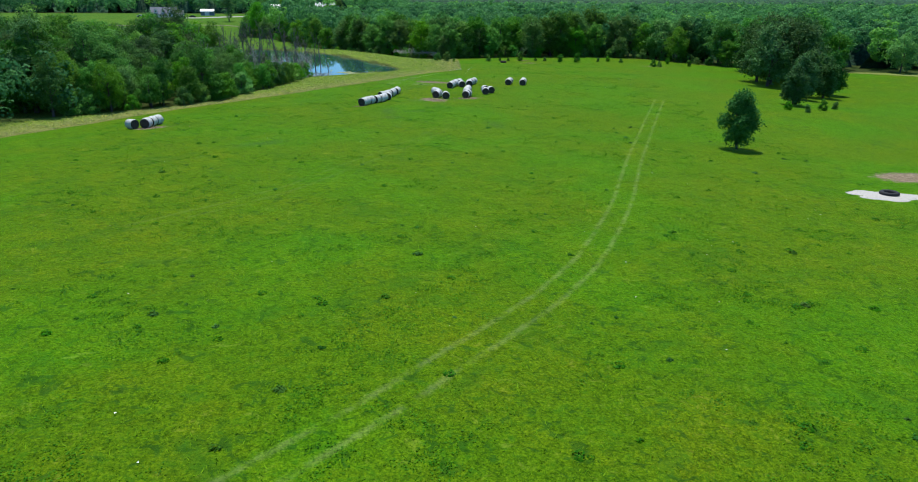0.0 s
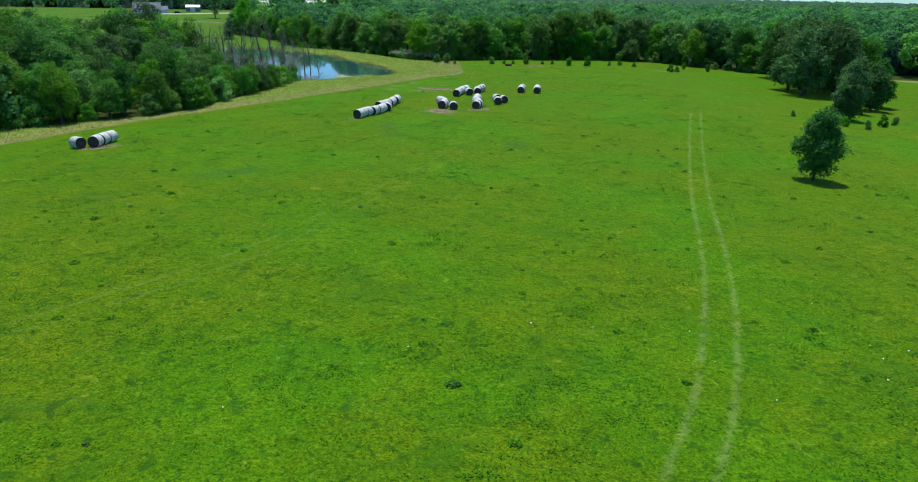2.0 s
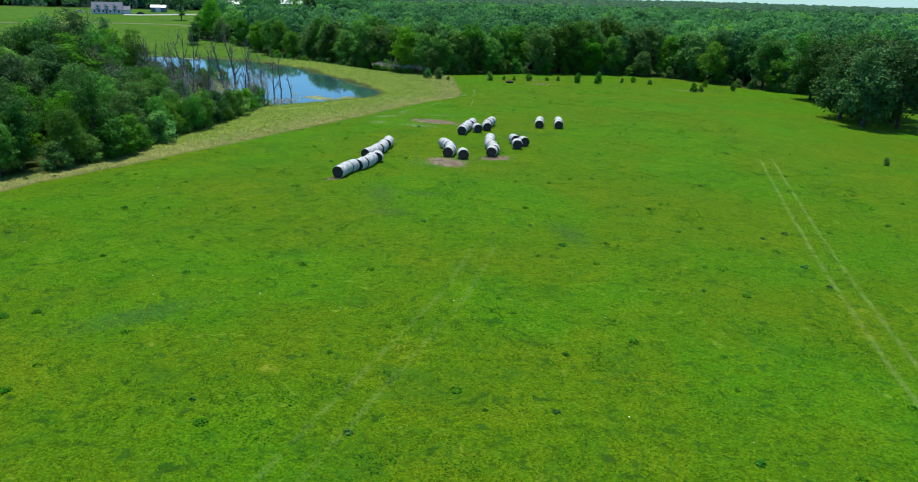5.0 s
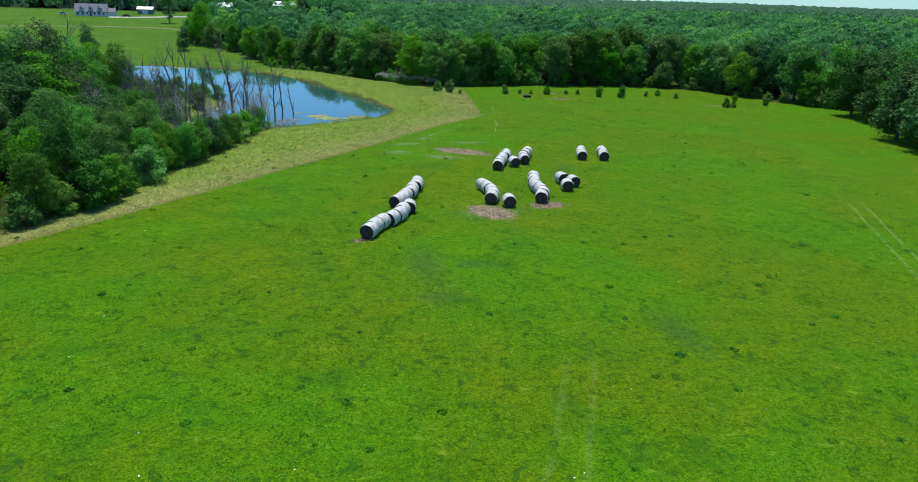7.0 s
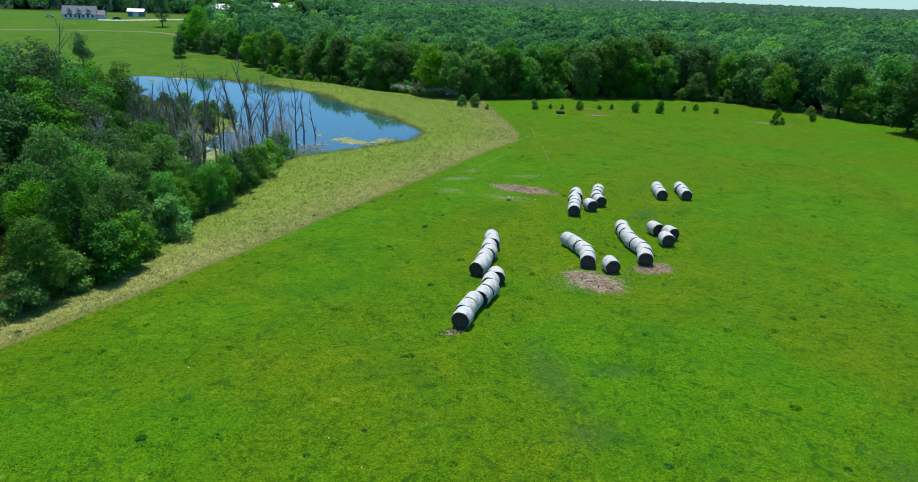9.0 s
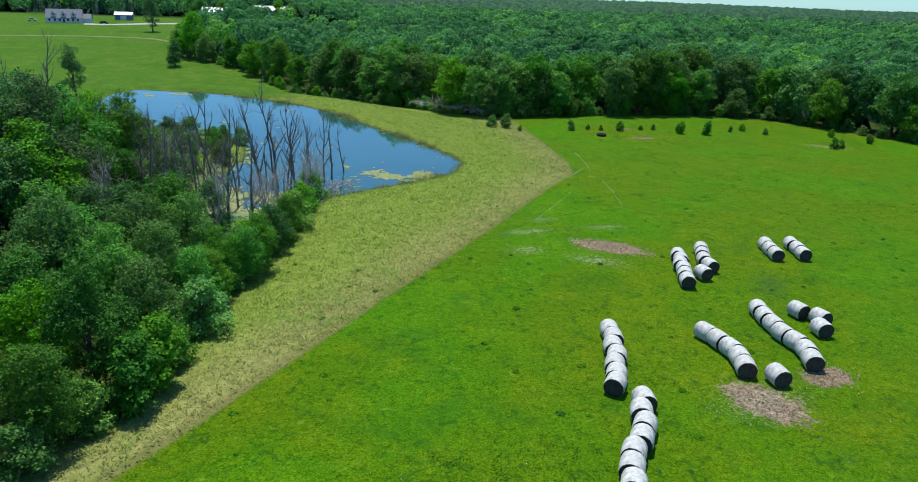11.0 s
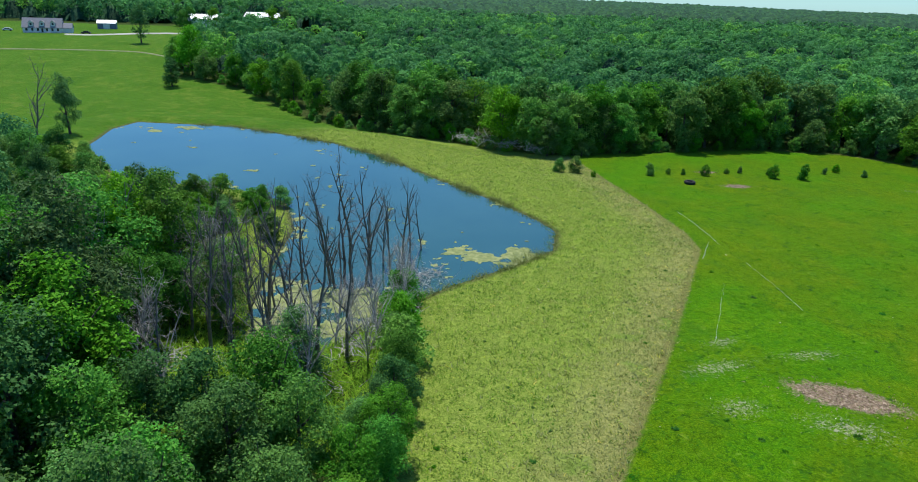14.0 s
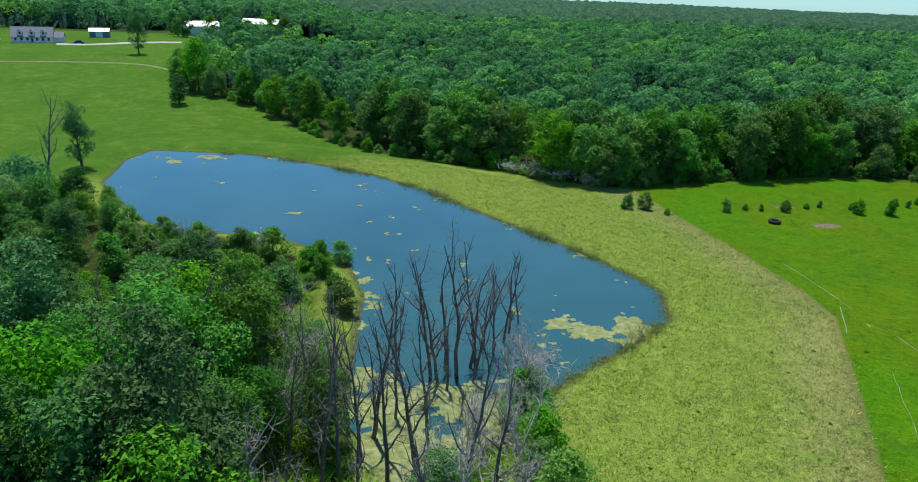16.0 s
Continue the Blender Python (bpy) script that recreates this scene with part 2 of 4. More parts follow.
def boxes(*dims, bevel=0.0):
    bm = bmesh.new()
    for d in dims:
        box(bm, *d)
    if bevel:
        bmesh.ops.bevel(bm, geom=bm.edges[:], offset=bevel, segments=2, affect="EDGES")
    return bm


def grid_mesh(name, xs, ys, material, zf):
    gx, gy = np.meshgrid(xs, ys)
    gz = zf(gx, gy)
    v = np.stack([gx.ravel(), gy.ravel(), gz.ravel()], 1)
    nx, ny = len(xs), len(ys)
    i = (np.arange(ny - 1)[:, None] * nx + np.arange(nx - 1)[None, :]).ravel()
    f = np.stack([i, i + 1, i + nx + 1, i + nx], 1)
    return mesh_from(name, v, f, material, True), gx.ravel(), gy.ravel()


def cards(centres, normals, size, rng, bend=0.2, slim=0.75):
    """Pointed leaves of three corners each."""
    n = len(centres)
    nrm = normals / np.maximum(np.linalg.norm(normals, axis=1, keepdims=True), 1e-6)
    ref = rng.normal(size=(n, 3))
    a = np.cross(nrm, ref)
    a /= np.maximum(np.linalg.norm(a, axis=1, keepdims=True), 1e-6)
    b = np.cross(nrm, a)
    s = (np.asarray(size) * rng.uniform(0.65, 1.3, n))[:, None]
    droop = nrm * s * bend
    v = np.stack([centres - a * s * 1.1 - droop, centres - b * s * slim + a * s * 0.45, centres + b * s * slim + a * s * 0.6 + droop * 0.6], 1)
    return v.reshape(-1, 3), np.arange(3 * n).reshape(n, 3)


def tube(points, radii, sides=6):
    """A tapered tube along points."""
    pts = np.asarray(points, float)
    vs, fs = [], []
    for i, p in enumerate(pts):
        t = pts[min(i + 1, len(pts) - 1)] - pts[max(i - 1, 0)]
        t /= max(np.linalg.norm(t), 1e-6)
        u = np.cross(t, (0.31, 0.77, 0.55))
        u /= np.linalg.norm(u)
        w = np.cross(t, u)
        for k in range(sides):
            a = 2 * math.pi * k / sides
            vs.append(p + radii[i] * (u * math.cos(a) + w * math.sin(a)))
    for i in range(len(pts) - 1):
        for k in range(sides):
            q = (k + 1) % sides
            fs.append((i * sides + k, i * sides + q, (i + 1) * sides + q, (i + 1) * sides + k))
    return vs, fs


def join(pieces):
    vs, fs = [], []
    for v, f in pieces:
        o = len(vs)
        vs.extend(v)
        fs.extend([tuple(i + o for i in q) for q in f])
    return vs, fs


def bough(rng, start, way, length, r0, steps=5, wander=0.25, up=0.1):
    """A wandering branch's points and radii."""
    p, d = np.array(start, float), np.array(way, float)
    d /= np.linalg.norm(d)
    pts, rad = [p.copy()], [r0]
    for i in range(steps):
        d = d + rng.normal(size=3) * wander + np.array((0, 0, up))
        d /= np.linalg.norm(d)
        p = p + d * length / steps
        pts.append(p.copy())
        rad.append(r0 * (1 - 0.85 * (i + 1) / steps))
    return pts, rad


# ---------------- ground ----------------


def make_ground_material():
    m = Mat("ground_cover", 0.95, 0, 0.03)
    d_field, d_woods, d_pond = m.attr("d_field"), m.attr("d_woods"), m.attr("d_pond")
    fine, clump, mid, big = m.noise(7, 6, 0.8), m.noise(1.6, 5, 0.7), m.noise(0.28, 4, 0.6), m.noise(0.045, 3, 0.55)
    streak = m.noise(0.5, 4, 0.6, (0.35, 1.6, 1))
    # mown pasture
    g = m.ramp(fine, [(0.35, (0.018, 0.066, 0.0012)), (0.5, (0.063, 0.158, 0.0018)), (0.65, (0.132, 0.262, 0.004))])
    tuft = m.noise(3.6, 6, 0.8, (1, 1, 1), 0.8)
    g = m.mix(m.math("MULTIPLY", m.step(tuft, 0.53, 0.62), 0.75), g, (0.015, 0.06, 0.002))
    g = m.mix(m.math("MULTIPLY", m.step(tuft, 0.45, 0.36), 0.55), g, (0.125, 0.235, 0.008))
    g = m.mix(m.math("MULTIPLY", m.step(clump, 0.52, 0.66), 0.7), g, (0.026, 0.105, 0.003))
    patch = m.noise(0.16, 5, 0.7, None, 0.6)
    g = m.mix(m.math("MULTIPLY", m.step(patch, 0.53, 0.66), 0.55), g, (0.03, 0.115, 0.005))
    lump = m.noise(0.85, 5, 0.65, None, 1.2)
    g = m.mix(m.math("MULTIPLY", m.step(lump, 0.56, 0.64), 0.8), g, (0.02, 0.082, 0.005))
    g = m.mix(m.math("MULTIPLY", m.step(lump, 0.4, 0.3), 0.6), g, (0.15, 0.245, 0.02))
    g = m.mix(m.math("MULTIPLY", m.step(mid, 0.46, 0.66), 0.8), g, (1.38, 1.1, 1.2), "MULTIPLY")
    g = m.mix(m.math("MULTIPLY", m.step(big, 0.46, 0.62), 0.8), g, (1.22, 0.99, 1.1), "MULTIPLY")
    g = m.mix(m.math("MULTIPLY", m.step(big, 0.5, 0.38), 0.8), g, (0.85, 1.12, 1.0), "MULTIPLY")
    g = m.mix(m.math("MULTIPLY", m.step(streak, 0.58, 0.75), 0.35), g, (0.03, 0.11, 0.006))
    # wheel tracks
    wob = m.noise(0.6, 4)
    for name, strength in (("d_track", 0.27), ("d_track_old", 0.13)):
        d = m.math("ABSOLUTE", m.math("SUBTRACT", m.math("ABSOLUTE", m.attr(name)), 0.9))
        k = m.math("MULTIPLY", m.math("SUBTRACT", 1.0, m.step(d, 0.02, 0.34, tuft, 0.9)), m.step(wob, 0.3, 0.62))
        g = m.mix(m.math("MULTIPLY", k, strength), g, (0.27, 0.33, 0.11))
    # grass pressed down and greyed by wheels and hooves
    g = m.mix(m.math("MULTIPLY", m.step(m.attr("trodden"), 0.1, 0.9, tuft, 2.6), 0.55), g, (0.03, 0.082, 0.02))
    # old hay and bare soil
    hay = m.ramp(m.noise(3.5, 6, 0.85), [(0.36, (0.065, 0.043, 0.03)), (0.5, (0.22, 0.16, 0.11)), (0.63, (0.44, 0.36, 0.27))])
    g = m.mix(m.step(m.attr("bare"), 0.0, 0.35, m.noise(1.1, 6, 0.75), 1.5), g, hay)
    litter = m.step(m.math("MULTIPLY", m.attr("litter"), 0.55), 0.36, 0.58, m.noise(3.2, 6, 0.85), 3.6)
    g = m.mix(m.math("MULTIPLY", litter, 0.75), g, m.mix(0.5, hay, (0.3, 0.34, 0.24)))
    # rough tall grass
    r = m.ramp(fine, [(0.36, (0.1, 0.125, 0.028)), (0.5, (0.2, 0.215, 0.062)), (0.64, (0.335, 0.33, 0.13))])
    r = m.mix(m.math("MULTIPLY", m.step(tuft, 0.53, 0.64), 0.5), r, (0.07, 0.13, 0.014))
    r = m.mix(m.math("MULTIPLY", m.step(mid, 0.5, 0.68), 0.7), r, (0.11, 0.22, 0.022))
    r = m.mix(m.math("MULTIPLY", m.step(big, 0.45, 0.6), 0.5), r, (0.27, 0.27, 0.09))
    r = m.mix(m.math("MULTIPLY", m.step(d_field, -2.0, -9.5, mid, 8.0), 0.8), r, m.ramp(fine, [(0.36, (0.075, 0.145, 0.014)), (0.5, (0.16, 0.245, 0.03)), (0.64, (0.29, 0.36, 0.07))]))
    # meadow beyond the pond
    w = m.ramp(fine, [(0.36, (0.022, 0.072, 0.006)), (0.5, (0.053, 0.138, 0.011)), (0.64, (0.096, 0.202, 0.022))])
    w = m.mix(m.math("MULTIPLY", m.step(mid, 0.45, 0.7), 0.5), w, (0.15, 0.2, 0.03))
    w = m.mix(m.math("MULTIPLY", m.step(big, 0.5, 0.62), 0.5), w, (0.035, 0.11, 0.008))
    r = m.mix(m.step(m.attr("d_strip"), -6.0, 8.0, mid, 14.0), r, w)
    c = m.mix(m.step(d_field, -0.25, 0.25, clump, 1.2), r, g)
    edge = m.step(m.math("ABSOLUTE", m.math("ADD", d_field, 0.4)), 0.9, 0.1)
    c = m.mix(m.math("MULTIPLY", edge, 0.45), c, (0.11, 0.095, 0.035))
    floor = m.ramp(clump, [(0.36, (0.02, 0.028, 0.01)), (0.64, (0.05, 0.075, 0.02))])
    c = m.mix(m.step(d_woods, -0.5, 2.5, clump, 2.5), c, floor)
    mud = m.ramp(clump, [(0.3, (0.05, 0.06, 0.025)), (0.7, (0.11, 0.12, 0.05))])
    c = m.mix(m.step(d_pond, -1.2, -0.1, clump, 1.0), c, mud)
    c = m.mix(1.0, c, m.ramp(clump, [(0.34, (0.72, 0.74, 0.72)), (0.5, (1, 1, 1)), (0.66, (1.3, 1.24, 1.2))]), "MULTIPLY")
    m.color(c)
    h = m.math("ADD", m.math("MULTIPLY", fine, 0.5), m.math("ADD", clump, m.math("MULTIPLY", mid, 1.2)))
    m.bump(h, 0.7, 0.2)
    m.b.inputs["Sheen Weight"].default_value = 0.17
    m.b.inputs["Sheen Roughness"].default_value = 0.4
    m.b.inputs["Sheen Tint"].default_value = (0.75, 1.0, 0.1, 1)
    return m.m


GROUND = make_ground_material()


def spaced(lo, a, b, hi, step, grow=1.16):
    """Fine steps from a to b, growing outwards to lo and hi."""
    mid = list(np.arange(a, b + step * 0.5, step))
    out, s = [], step
    while (mid[-1] if not out else out[-1]) < hi:
        s *= grow
        out.append((out[-1] if out else mid[-1]) + s)
    low, s = [], step
    while (mid[0] if not low else low[-1]) > lo:
        s *= grow
        low.append((low[-1] if low else mid[0]) - s)
    return np.array(low[::-1] + mid + out)


def make_ground():
    xs = spaced(-4000, -122, 108, 4000, 1.0)
    ys = spaced(-1500, 10, 322, 4700, 1.0)
    me, gx, gy = grid_mesh("ground", xs, ys, GROUND, lambda x, y: height(x, y))
    fields = {"d_field": seg_dist(gx, gy, FIELD), "d_woods": np.maximum(seg_dist(gx, gy, WOODS), np.where(in_clearing(gx, gy), -9.0, seg_dist(gx, gy, FOREST))),
              "d_pond": seg_dist(gx, gy, POND), "d_track": seg_dist(gx, gy, smooth_line(TRACK), False), "d_track_old": seg_dist(gx, gy, TRACK_OLD, False)}
    fields["d_strip"] = np.maximum(gy - 318 - 0.35 * gx, -gx - 108)
    for name, spots in (("bare", BARE), ("litter", LITTER), ("trodden", TRODDEN)):
        most = np.full(gx.shape, -2.0)
        for (cx, cy), (rx, ry), a in spots:
            dx, dy = gx - cx, gy - cy
            u, v = dx * math.cos(a) + dy * math.sin(a), -dx * math.sin(a) + dy * math.cos(a)
            most = np.maximum(most, 1 - np.hypot(u / rx, v / ry))
        fields[name] = most
    for k, v in fields.items():
        at = me.attributes.new(k, "FLOAT", "POINT")
        at.data.foreach_set("value", np.clip(v, -200, 200).astype(np.float32))
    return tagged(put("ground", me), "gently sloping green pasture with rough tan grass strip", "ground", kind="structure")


make_ground()


def make_water():
    m = Mat("pond_water", 0.03, 0, 1.0)
    m.b.inputs["IOR"].default_value = 1.5
    m.color(m.ramp(m.noise(0.05, 3), [(0.35, (0.02, 0.08, 0.07)), (0.65, (0.03, 0.1, 0.085))]))
    m.bump(m.noise(2.2, 3, 0.5, (1, 1.8, 1)), 0.05, 0.02)
    xs, ys = np.arange(-109, -15, 1.5), np.arange(183, 313, 1.5)
    gx, gy = np.meshgrid(xs, ys)
    on = (seg_dist(gx, gy, POND) > -2.6).ravel()
    nx = len(xs)
    i = (np.arange(len(ys) - 1)[:, None] * nx + np.arange(nx - 1)[None, :]).ravel()
    f = np.stack([i, i + 1, i + nx + 1, i + nx], 1)
    f = f[on[f].all(1)]
    used, inv = np.unique(f, return_inverse=True)
    v = np.stack([gx.ravel()[used], gy.ravel()[used], np.full(len(used), WATER)], 1)
    me = mesh_from("water", v, inv.reshape(f.shape), m.m, True)
    return tagged(put("water", me), "still blue farm pond reflecting sky and woods", "pond", kind="structure")


make_water()

# ---------------- trees ----------------


def crown_leaves(rng, h, r, base, count, leaf, clumps, shape="round"):
    """Leaves in small sprays over the outer faces of many clumps that fill an egg-shaped crown."""
    c, radii = [], []
    while len(c) < clumps:
        p = rng.uniform(-1, 1, 3)
        q = np.linalg.norm(p)
        if not 0.4 < q < 1.12:
            continue
        taper = 1 - 0.45 * max(p[2], 0) if shape == "round" else 1 - 0.75 * (p[2] * 0.5 + 0.5)
        c.append((p[0] * r * 0.82 * taper, p[1] * r * 0.82 * taper, base + (p[2] * 0.5 + 0.5) * (h - base) * 0.92))
        radii.append(r * rng.uniform(0.16, 0.4))
    c, radii = np.array(c), np.array(radii)
    per = 6
    sprays = count // per
    which = rng.choice(clumps, sprays, p=radii ** 2 / (radii ** 2).sum())
    d = rng.normal(size=(sprays, 3))
    d[:, 2] += 0.45
    d /= np.linalg.norm(d, axis=1, keepdims=True)
    depth = rng.uniform(0.6, 1.18, sprays)[:, None]
    mid = c[which] + d * radii[which][:, None] * depth * np.array((1, 1, 0.8))
    face = d * 0.75 + rng.normal(size=(sprays, 3)) * 0.4 + np.array((0, 0, 0.45))
    face /= np.linalg.norm(face, axis=1, keepdims=True)
    mid, face = np.repeat(mid, per, 0), np.repeat(face, per, 0)
    off = rng.normal(size=mid.shape) * np.asarray(leaf) * 1.5
    pos = mid + off - face * (off * face).sum(1, keepdims=True) * 0.7
    nrm = face + rng.normal(size=mid.shape) * 0.3
    return cards(pos, nrm, leaf, rng)


def tree_kind(name, seed, h, r, base, count, leaf, clumps, material, label, shape="round", category="tree"):
    """A live tree at the origin: an Empty with trunk and crown."""
    rng = np.random.default_rng(seed)
    top = new(name)
    tagged(top, label, category)
    pieces = []
    lean = rng.normal(size=2) * 0.04
    tr = 0.018 * h + 0.04
    pts = [(lean[0] * z * (1 + 0.2 * math.sin(z)), lean[1] * z, z - 0.3) for z in np.linspace(0, h * 0.85, 7)]
    pieces.append(tube(pts, [tr * (1.35 if i == 0 else 1 - 0.82 * i / 6) for i in range(7)], 7))
    for i in range(6):
        z = rng.uniform(max(base * 0.7, h * 0.2), h * 0.65)
        a = rng.uniform(0, 2 * math.pi)
        b = bough(rng, (lean[0] * z, lean[1] * z, z), (math.cos(a), math.sin(a), 0.7), r * rng.uniform(0.7, 1.0), tr * 0.5, 4, 0.2, 0.15)
        pieces.append(tube(*b, 5))
    v, f = join(pieces)
    put("trunk", mesh_from("trunk", v, f, BARK, True), top)
    v, f = crown_leaves(rng, h, r, base, count, leaf, clumps, shape)
    put("crown", mesh_from("crown", v, f, material), top)
    return top


def place(kind, x, y, s, rng, group, sz=None, sink=0.05):
    """A copy of a kind of tree, turned at random, standing on the ground."""
    m = Matrix.Translation((x, y, ground_z(x, y) - sink)) @ Euler((0, 0, rng.uniform(0, 6.28))).to_matrix().to_4x4() @ Matrix.Diagonal((s, s, sz or s, 1))
    t = copy_thing(kind, m)
    t["group"] = group
    return t


def drop_kind(kind):
    for o in [*kind.children_recursive, kind]:
        bpy.data.objects.remove(o)


def scatter(poly, x0, x1, y0, y1, step, rng, margin=0.0):
    """Jittered places inside a polygon, with their distance from its edge."""
    gx, gy = np.meshgrid(np.arange(x0, x1, step), np.arange(y0, y1, step))
    gx = gx.ravel() + rng.uniform(-0.42, 0.42, gx.size) * step
    gy = gy.ravel() + rng.uniform(-0.42, 0.42, gy.size) * step
    d = seg_dist(gx, gy, poly)
    k = d > margin
    return gx[k], gy[k], d[k]


rng = np.random.default_rng(11)
NEAR = [tree_kind("tree", 1, 10, 3.5, 0.9, 13500, 0.11, 46, LEAF_DARK, "leafy dark green broadleaf tree in dense woods"),
        tree_kind("tree", 2, 11, 3.8, 1.2, 14500, 0.11, 54, LEAF_MID, "leafy mid-green broadleaf tree in dense woods"),
        tree_kind("tree", 3, 9, 3.7, 0.5, 13500, 0.105, 44, LEAF_MID, "broad leafy green tree with full crown"),
        tree_kind("tree", 4, 10, 3.2, 0.8, 12500, 0.11, 38, LEAF_LIGHT, "bright yellow-green leafy tree among darker trees"),
        tree_kind("tree", 5, 12, 3.4, 1.4, 13500, 0.11, 50, LEAF_DARK, "tall dark green tree in dense woods")]
BUSH = [tree_kind("shrub", 6, 4.2, 2.1, 0.1, 5000, 0.11, 26, LEAF_MID, "leafy green shrub at the edge of the woods", category="shrub"),
        tree_kind("shrub", 7, 3.4, 1.9, 0.1, 4400, 0.105, 22, LEAF_LIGHT, "bright green leafy shrub at the woodland edge", category="shrub")]
MIDDLE = [tree_kind("tree", 21, 15.5, 5.0, 1.6, 7200, 0.25, 56, LEAF_DARK, "tall dark green tree at the forest edge"),
          tree_kind("tree", 22, 17, 5.2, 2.0, 7600, 0.26, 60, LEAF_MID, "tall green broadleaf tree at the forest edge"),
          tree_kind("tree", 23, 14, 5.4, 1.0, 7200, 0.25, 56, LEAF_LIGHT, "broad green tree at the forest edge"),
          tree_kind("tree", 24, 13, 4.8, 1.0, 6600, 0.25, 50, LEAF_LIGHT, "light green leafy tree at the forest edge")]

# woods beside the pasture
wx, wy, wd = scatter(WOODS, -106, -36, 124, 262, 5.4, rng, 1.0)
for x, y, d in zip(wx, wy, wd):
    swamp = -66 < x < -46 and 174 < y < 212
    if d < 3.2 or (swamp and rng.random() < 0.85):
        continue
    if y > 222 and x > -93:
        k = BUSH[int(rng.integers(2))]
        place(k, x, y, rng.uniform(0.8, 1.35), rng, "shrubs of the woods")
        continue
    k = NEAR[int(rng.choice(5, p=(0.28, 0.26, 0.22, 0.06, 0.18)))]
    s = rng.uniform(0.75, 0.92) if d < 9 else rng.uniform(0.9, 1.25)
    if y > 205:
        s *= 0.8
    elif x < -68:
        s *= 1.27
    if x > -51 and y > 160:
        s *= 0.68
    place(k, x, y, s, rng, "trees of the woods", s * rng.uniform(0.9, 1.1))

# the woods' own edge, leafy down to the grass
line = smooth_line(WOODS[:8], 14)
along = 0.0
for (ax, ay), (bx, by) in zip(line, line[1:]):
    along += math.hypot(bx - ax, by - ay)
    if along < 2.6:
        continue
    along = 0.0
    if ay < 118:
        continue
    off = rng.uniform(0.2, 3.4)
    n = Vector((-(by - ay), bx - ax)).normalized()
    x, y = ax + n.x * off, ay + n.y * off
    if off < 1.3 or rng.random() < 0.2 or ay > 184:
        place(BUSH[int(rng.integers(2))], x, y, rng.uniform(0.8, 1.4), rng, "shrubs of the woods")
    else:
        s = rng.uniform(0.62, 0.88) if ay < 166 else rng.uniform(0.5, 0.66)
        place(NEAR[int(rng.integers(5))], x, y, s, rng, "trees of the woods", s * rng.uniform(0.95, 1.15))
for i in range(52):
    x, y = rng.uniform(-90, -60), rng.uniform(206, 250)
    if float(seg_dist(np.array([x]), np.array([y]), POND)[0]) < -1:
        place(BUSH[int(rng.integers(2))], x, y, rng.uniform(0.6, 1.1), rng, "shrubs of the woods")

# forest edge behind the pasture and the pond
ex, ey, ed = scatter(FOREST, -135, 150, 225, 440, 7.4, rng, 2.0)
for x, y, d in zip(ex, ey, ed):
    if d > 14.5 or (x > 120 and d > 7) or (y > 345 and d > 7):
        continue
    k = MIDDLE[int(rng.choice(4, p=(0.1, 0.36, 0.3, 0.24)))]
    s = rng.uniform(0.6, 0.95) if d < 5 else rng.uniform(0.88, 1.2)
    place(k, x, y, s, rng, "trees of the forest edge", s * rng.uniform(0.9, 1.1))

# trees that jut out of the forest on the east side
for x, y, s in ((84, 194, 1.15), (88, 201, 1.3), (93, 196, 1.2), (97, 204, 1.3), (91, 210, 1.25), (100, 212, 1.2), (86, 206, 1.1), (103, 222, 1.2),
                (96, 220, 1.25), (99, 232, 1.2), (106, 236, 1.2), (110, 228, 1.15), (104, 246, 1.15), (98, 242, 1.1)):
    place(MIDDLE[0], x, y, s * 0.95, rng, "trees of the forest edge")
for x, y, s in ((-9, 286, 0.9), (-4, 284, 0.8), (2, 286, 0.95), (8, 285, 0.75), (-15, 291, 0.95), (-1, 290, 1.0), (13, 287, 0.8), (-6, 281.5, 0.55)):
    place(MIDDLE[int(rng.integers(4))], x, y, s, rng, "trees of the forest edge")
# trees in front of the barns
for x, y, s in ((-134, 566, 0.8), (-127, 573, 0.7), (-104, 592, 0.85), (-97, 597, 0.8), (-119, 598, 0.6), (-152, 566, 0.65)):
    place(MIDDLE[1], x, y, s, rng, "trees of the forest edge")
# shrubs along the forest's edge
line = smooth_line(FOREST[1:12], 10)
for i in range(0, len(line) - 1):
    (ax, ay), (bx, by) = line[i], line[i + 1]
    n = Vector((-(by - ay), bx - ax)).normalized()
    off = rng.uniform(0.5, 4.0)
    if ax < 130 and rng.random() < 0.75:
        place(BUSH[int(rng.integers(2))], ax + n.x * off, ay + n.y * off, rng.uniform(0.6, 1.15), rng, "shrubs of the forest edge")

LONE = tree_kind("tree", 31, 9.2, 2.75, 0.9, 15000, 0.14, 120, LEAF_OAK, "lone dark green tree standing in open pasture")
LONE.matrix_basis = pose(40.3, 100.2, ground_z(40.3, 100.2) - 0.1) @ Matrix.Scale(0.94, 4)
YOUNG = tree_kind("tree", 33, 8.6, 2.9, 0.5, 9000, 0.18, 90, LEAF_OAK, "young dark green tree growing in a group in the pasture")
for x, y, s in ((78, 162, 1.05), (83, 170, 1.25), (88, 171, 1.05), (93, 178, 1.15), (70.5, 149, 0.88)):
    place(YOUNG, x, y, s, rng, "young trees in the pasture", s * rng.uniform(0.95, 1.1))
drop_kind(YOUNG)
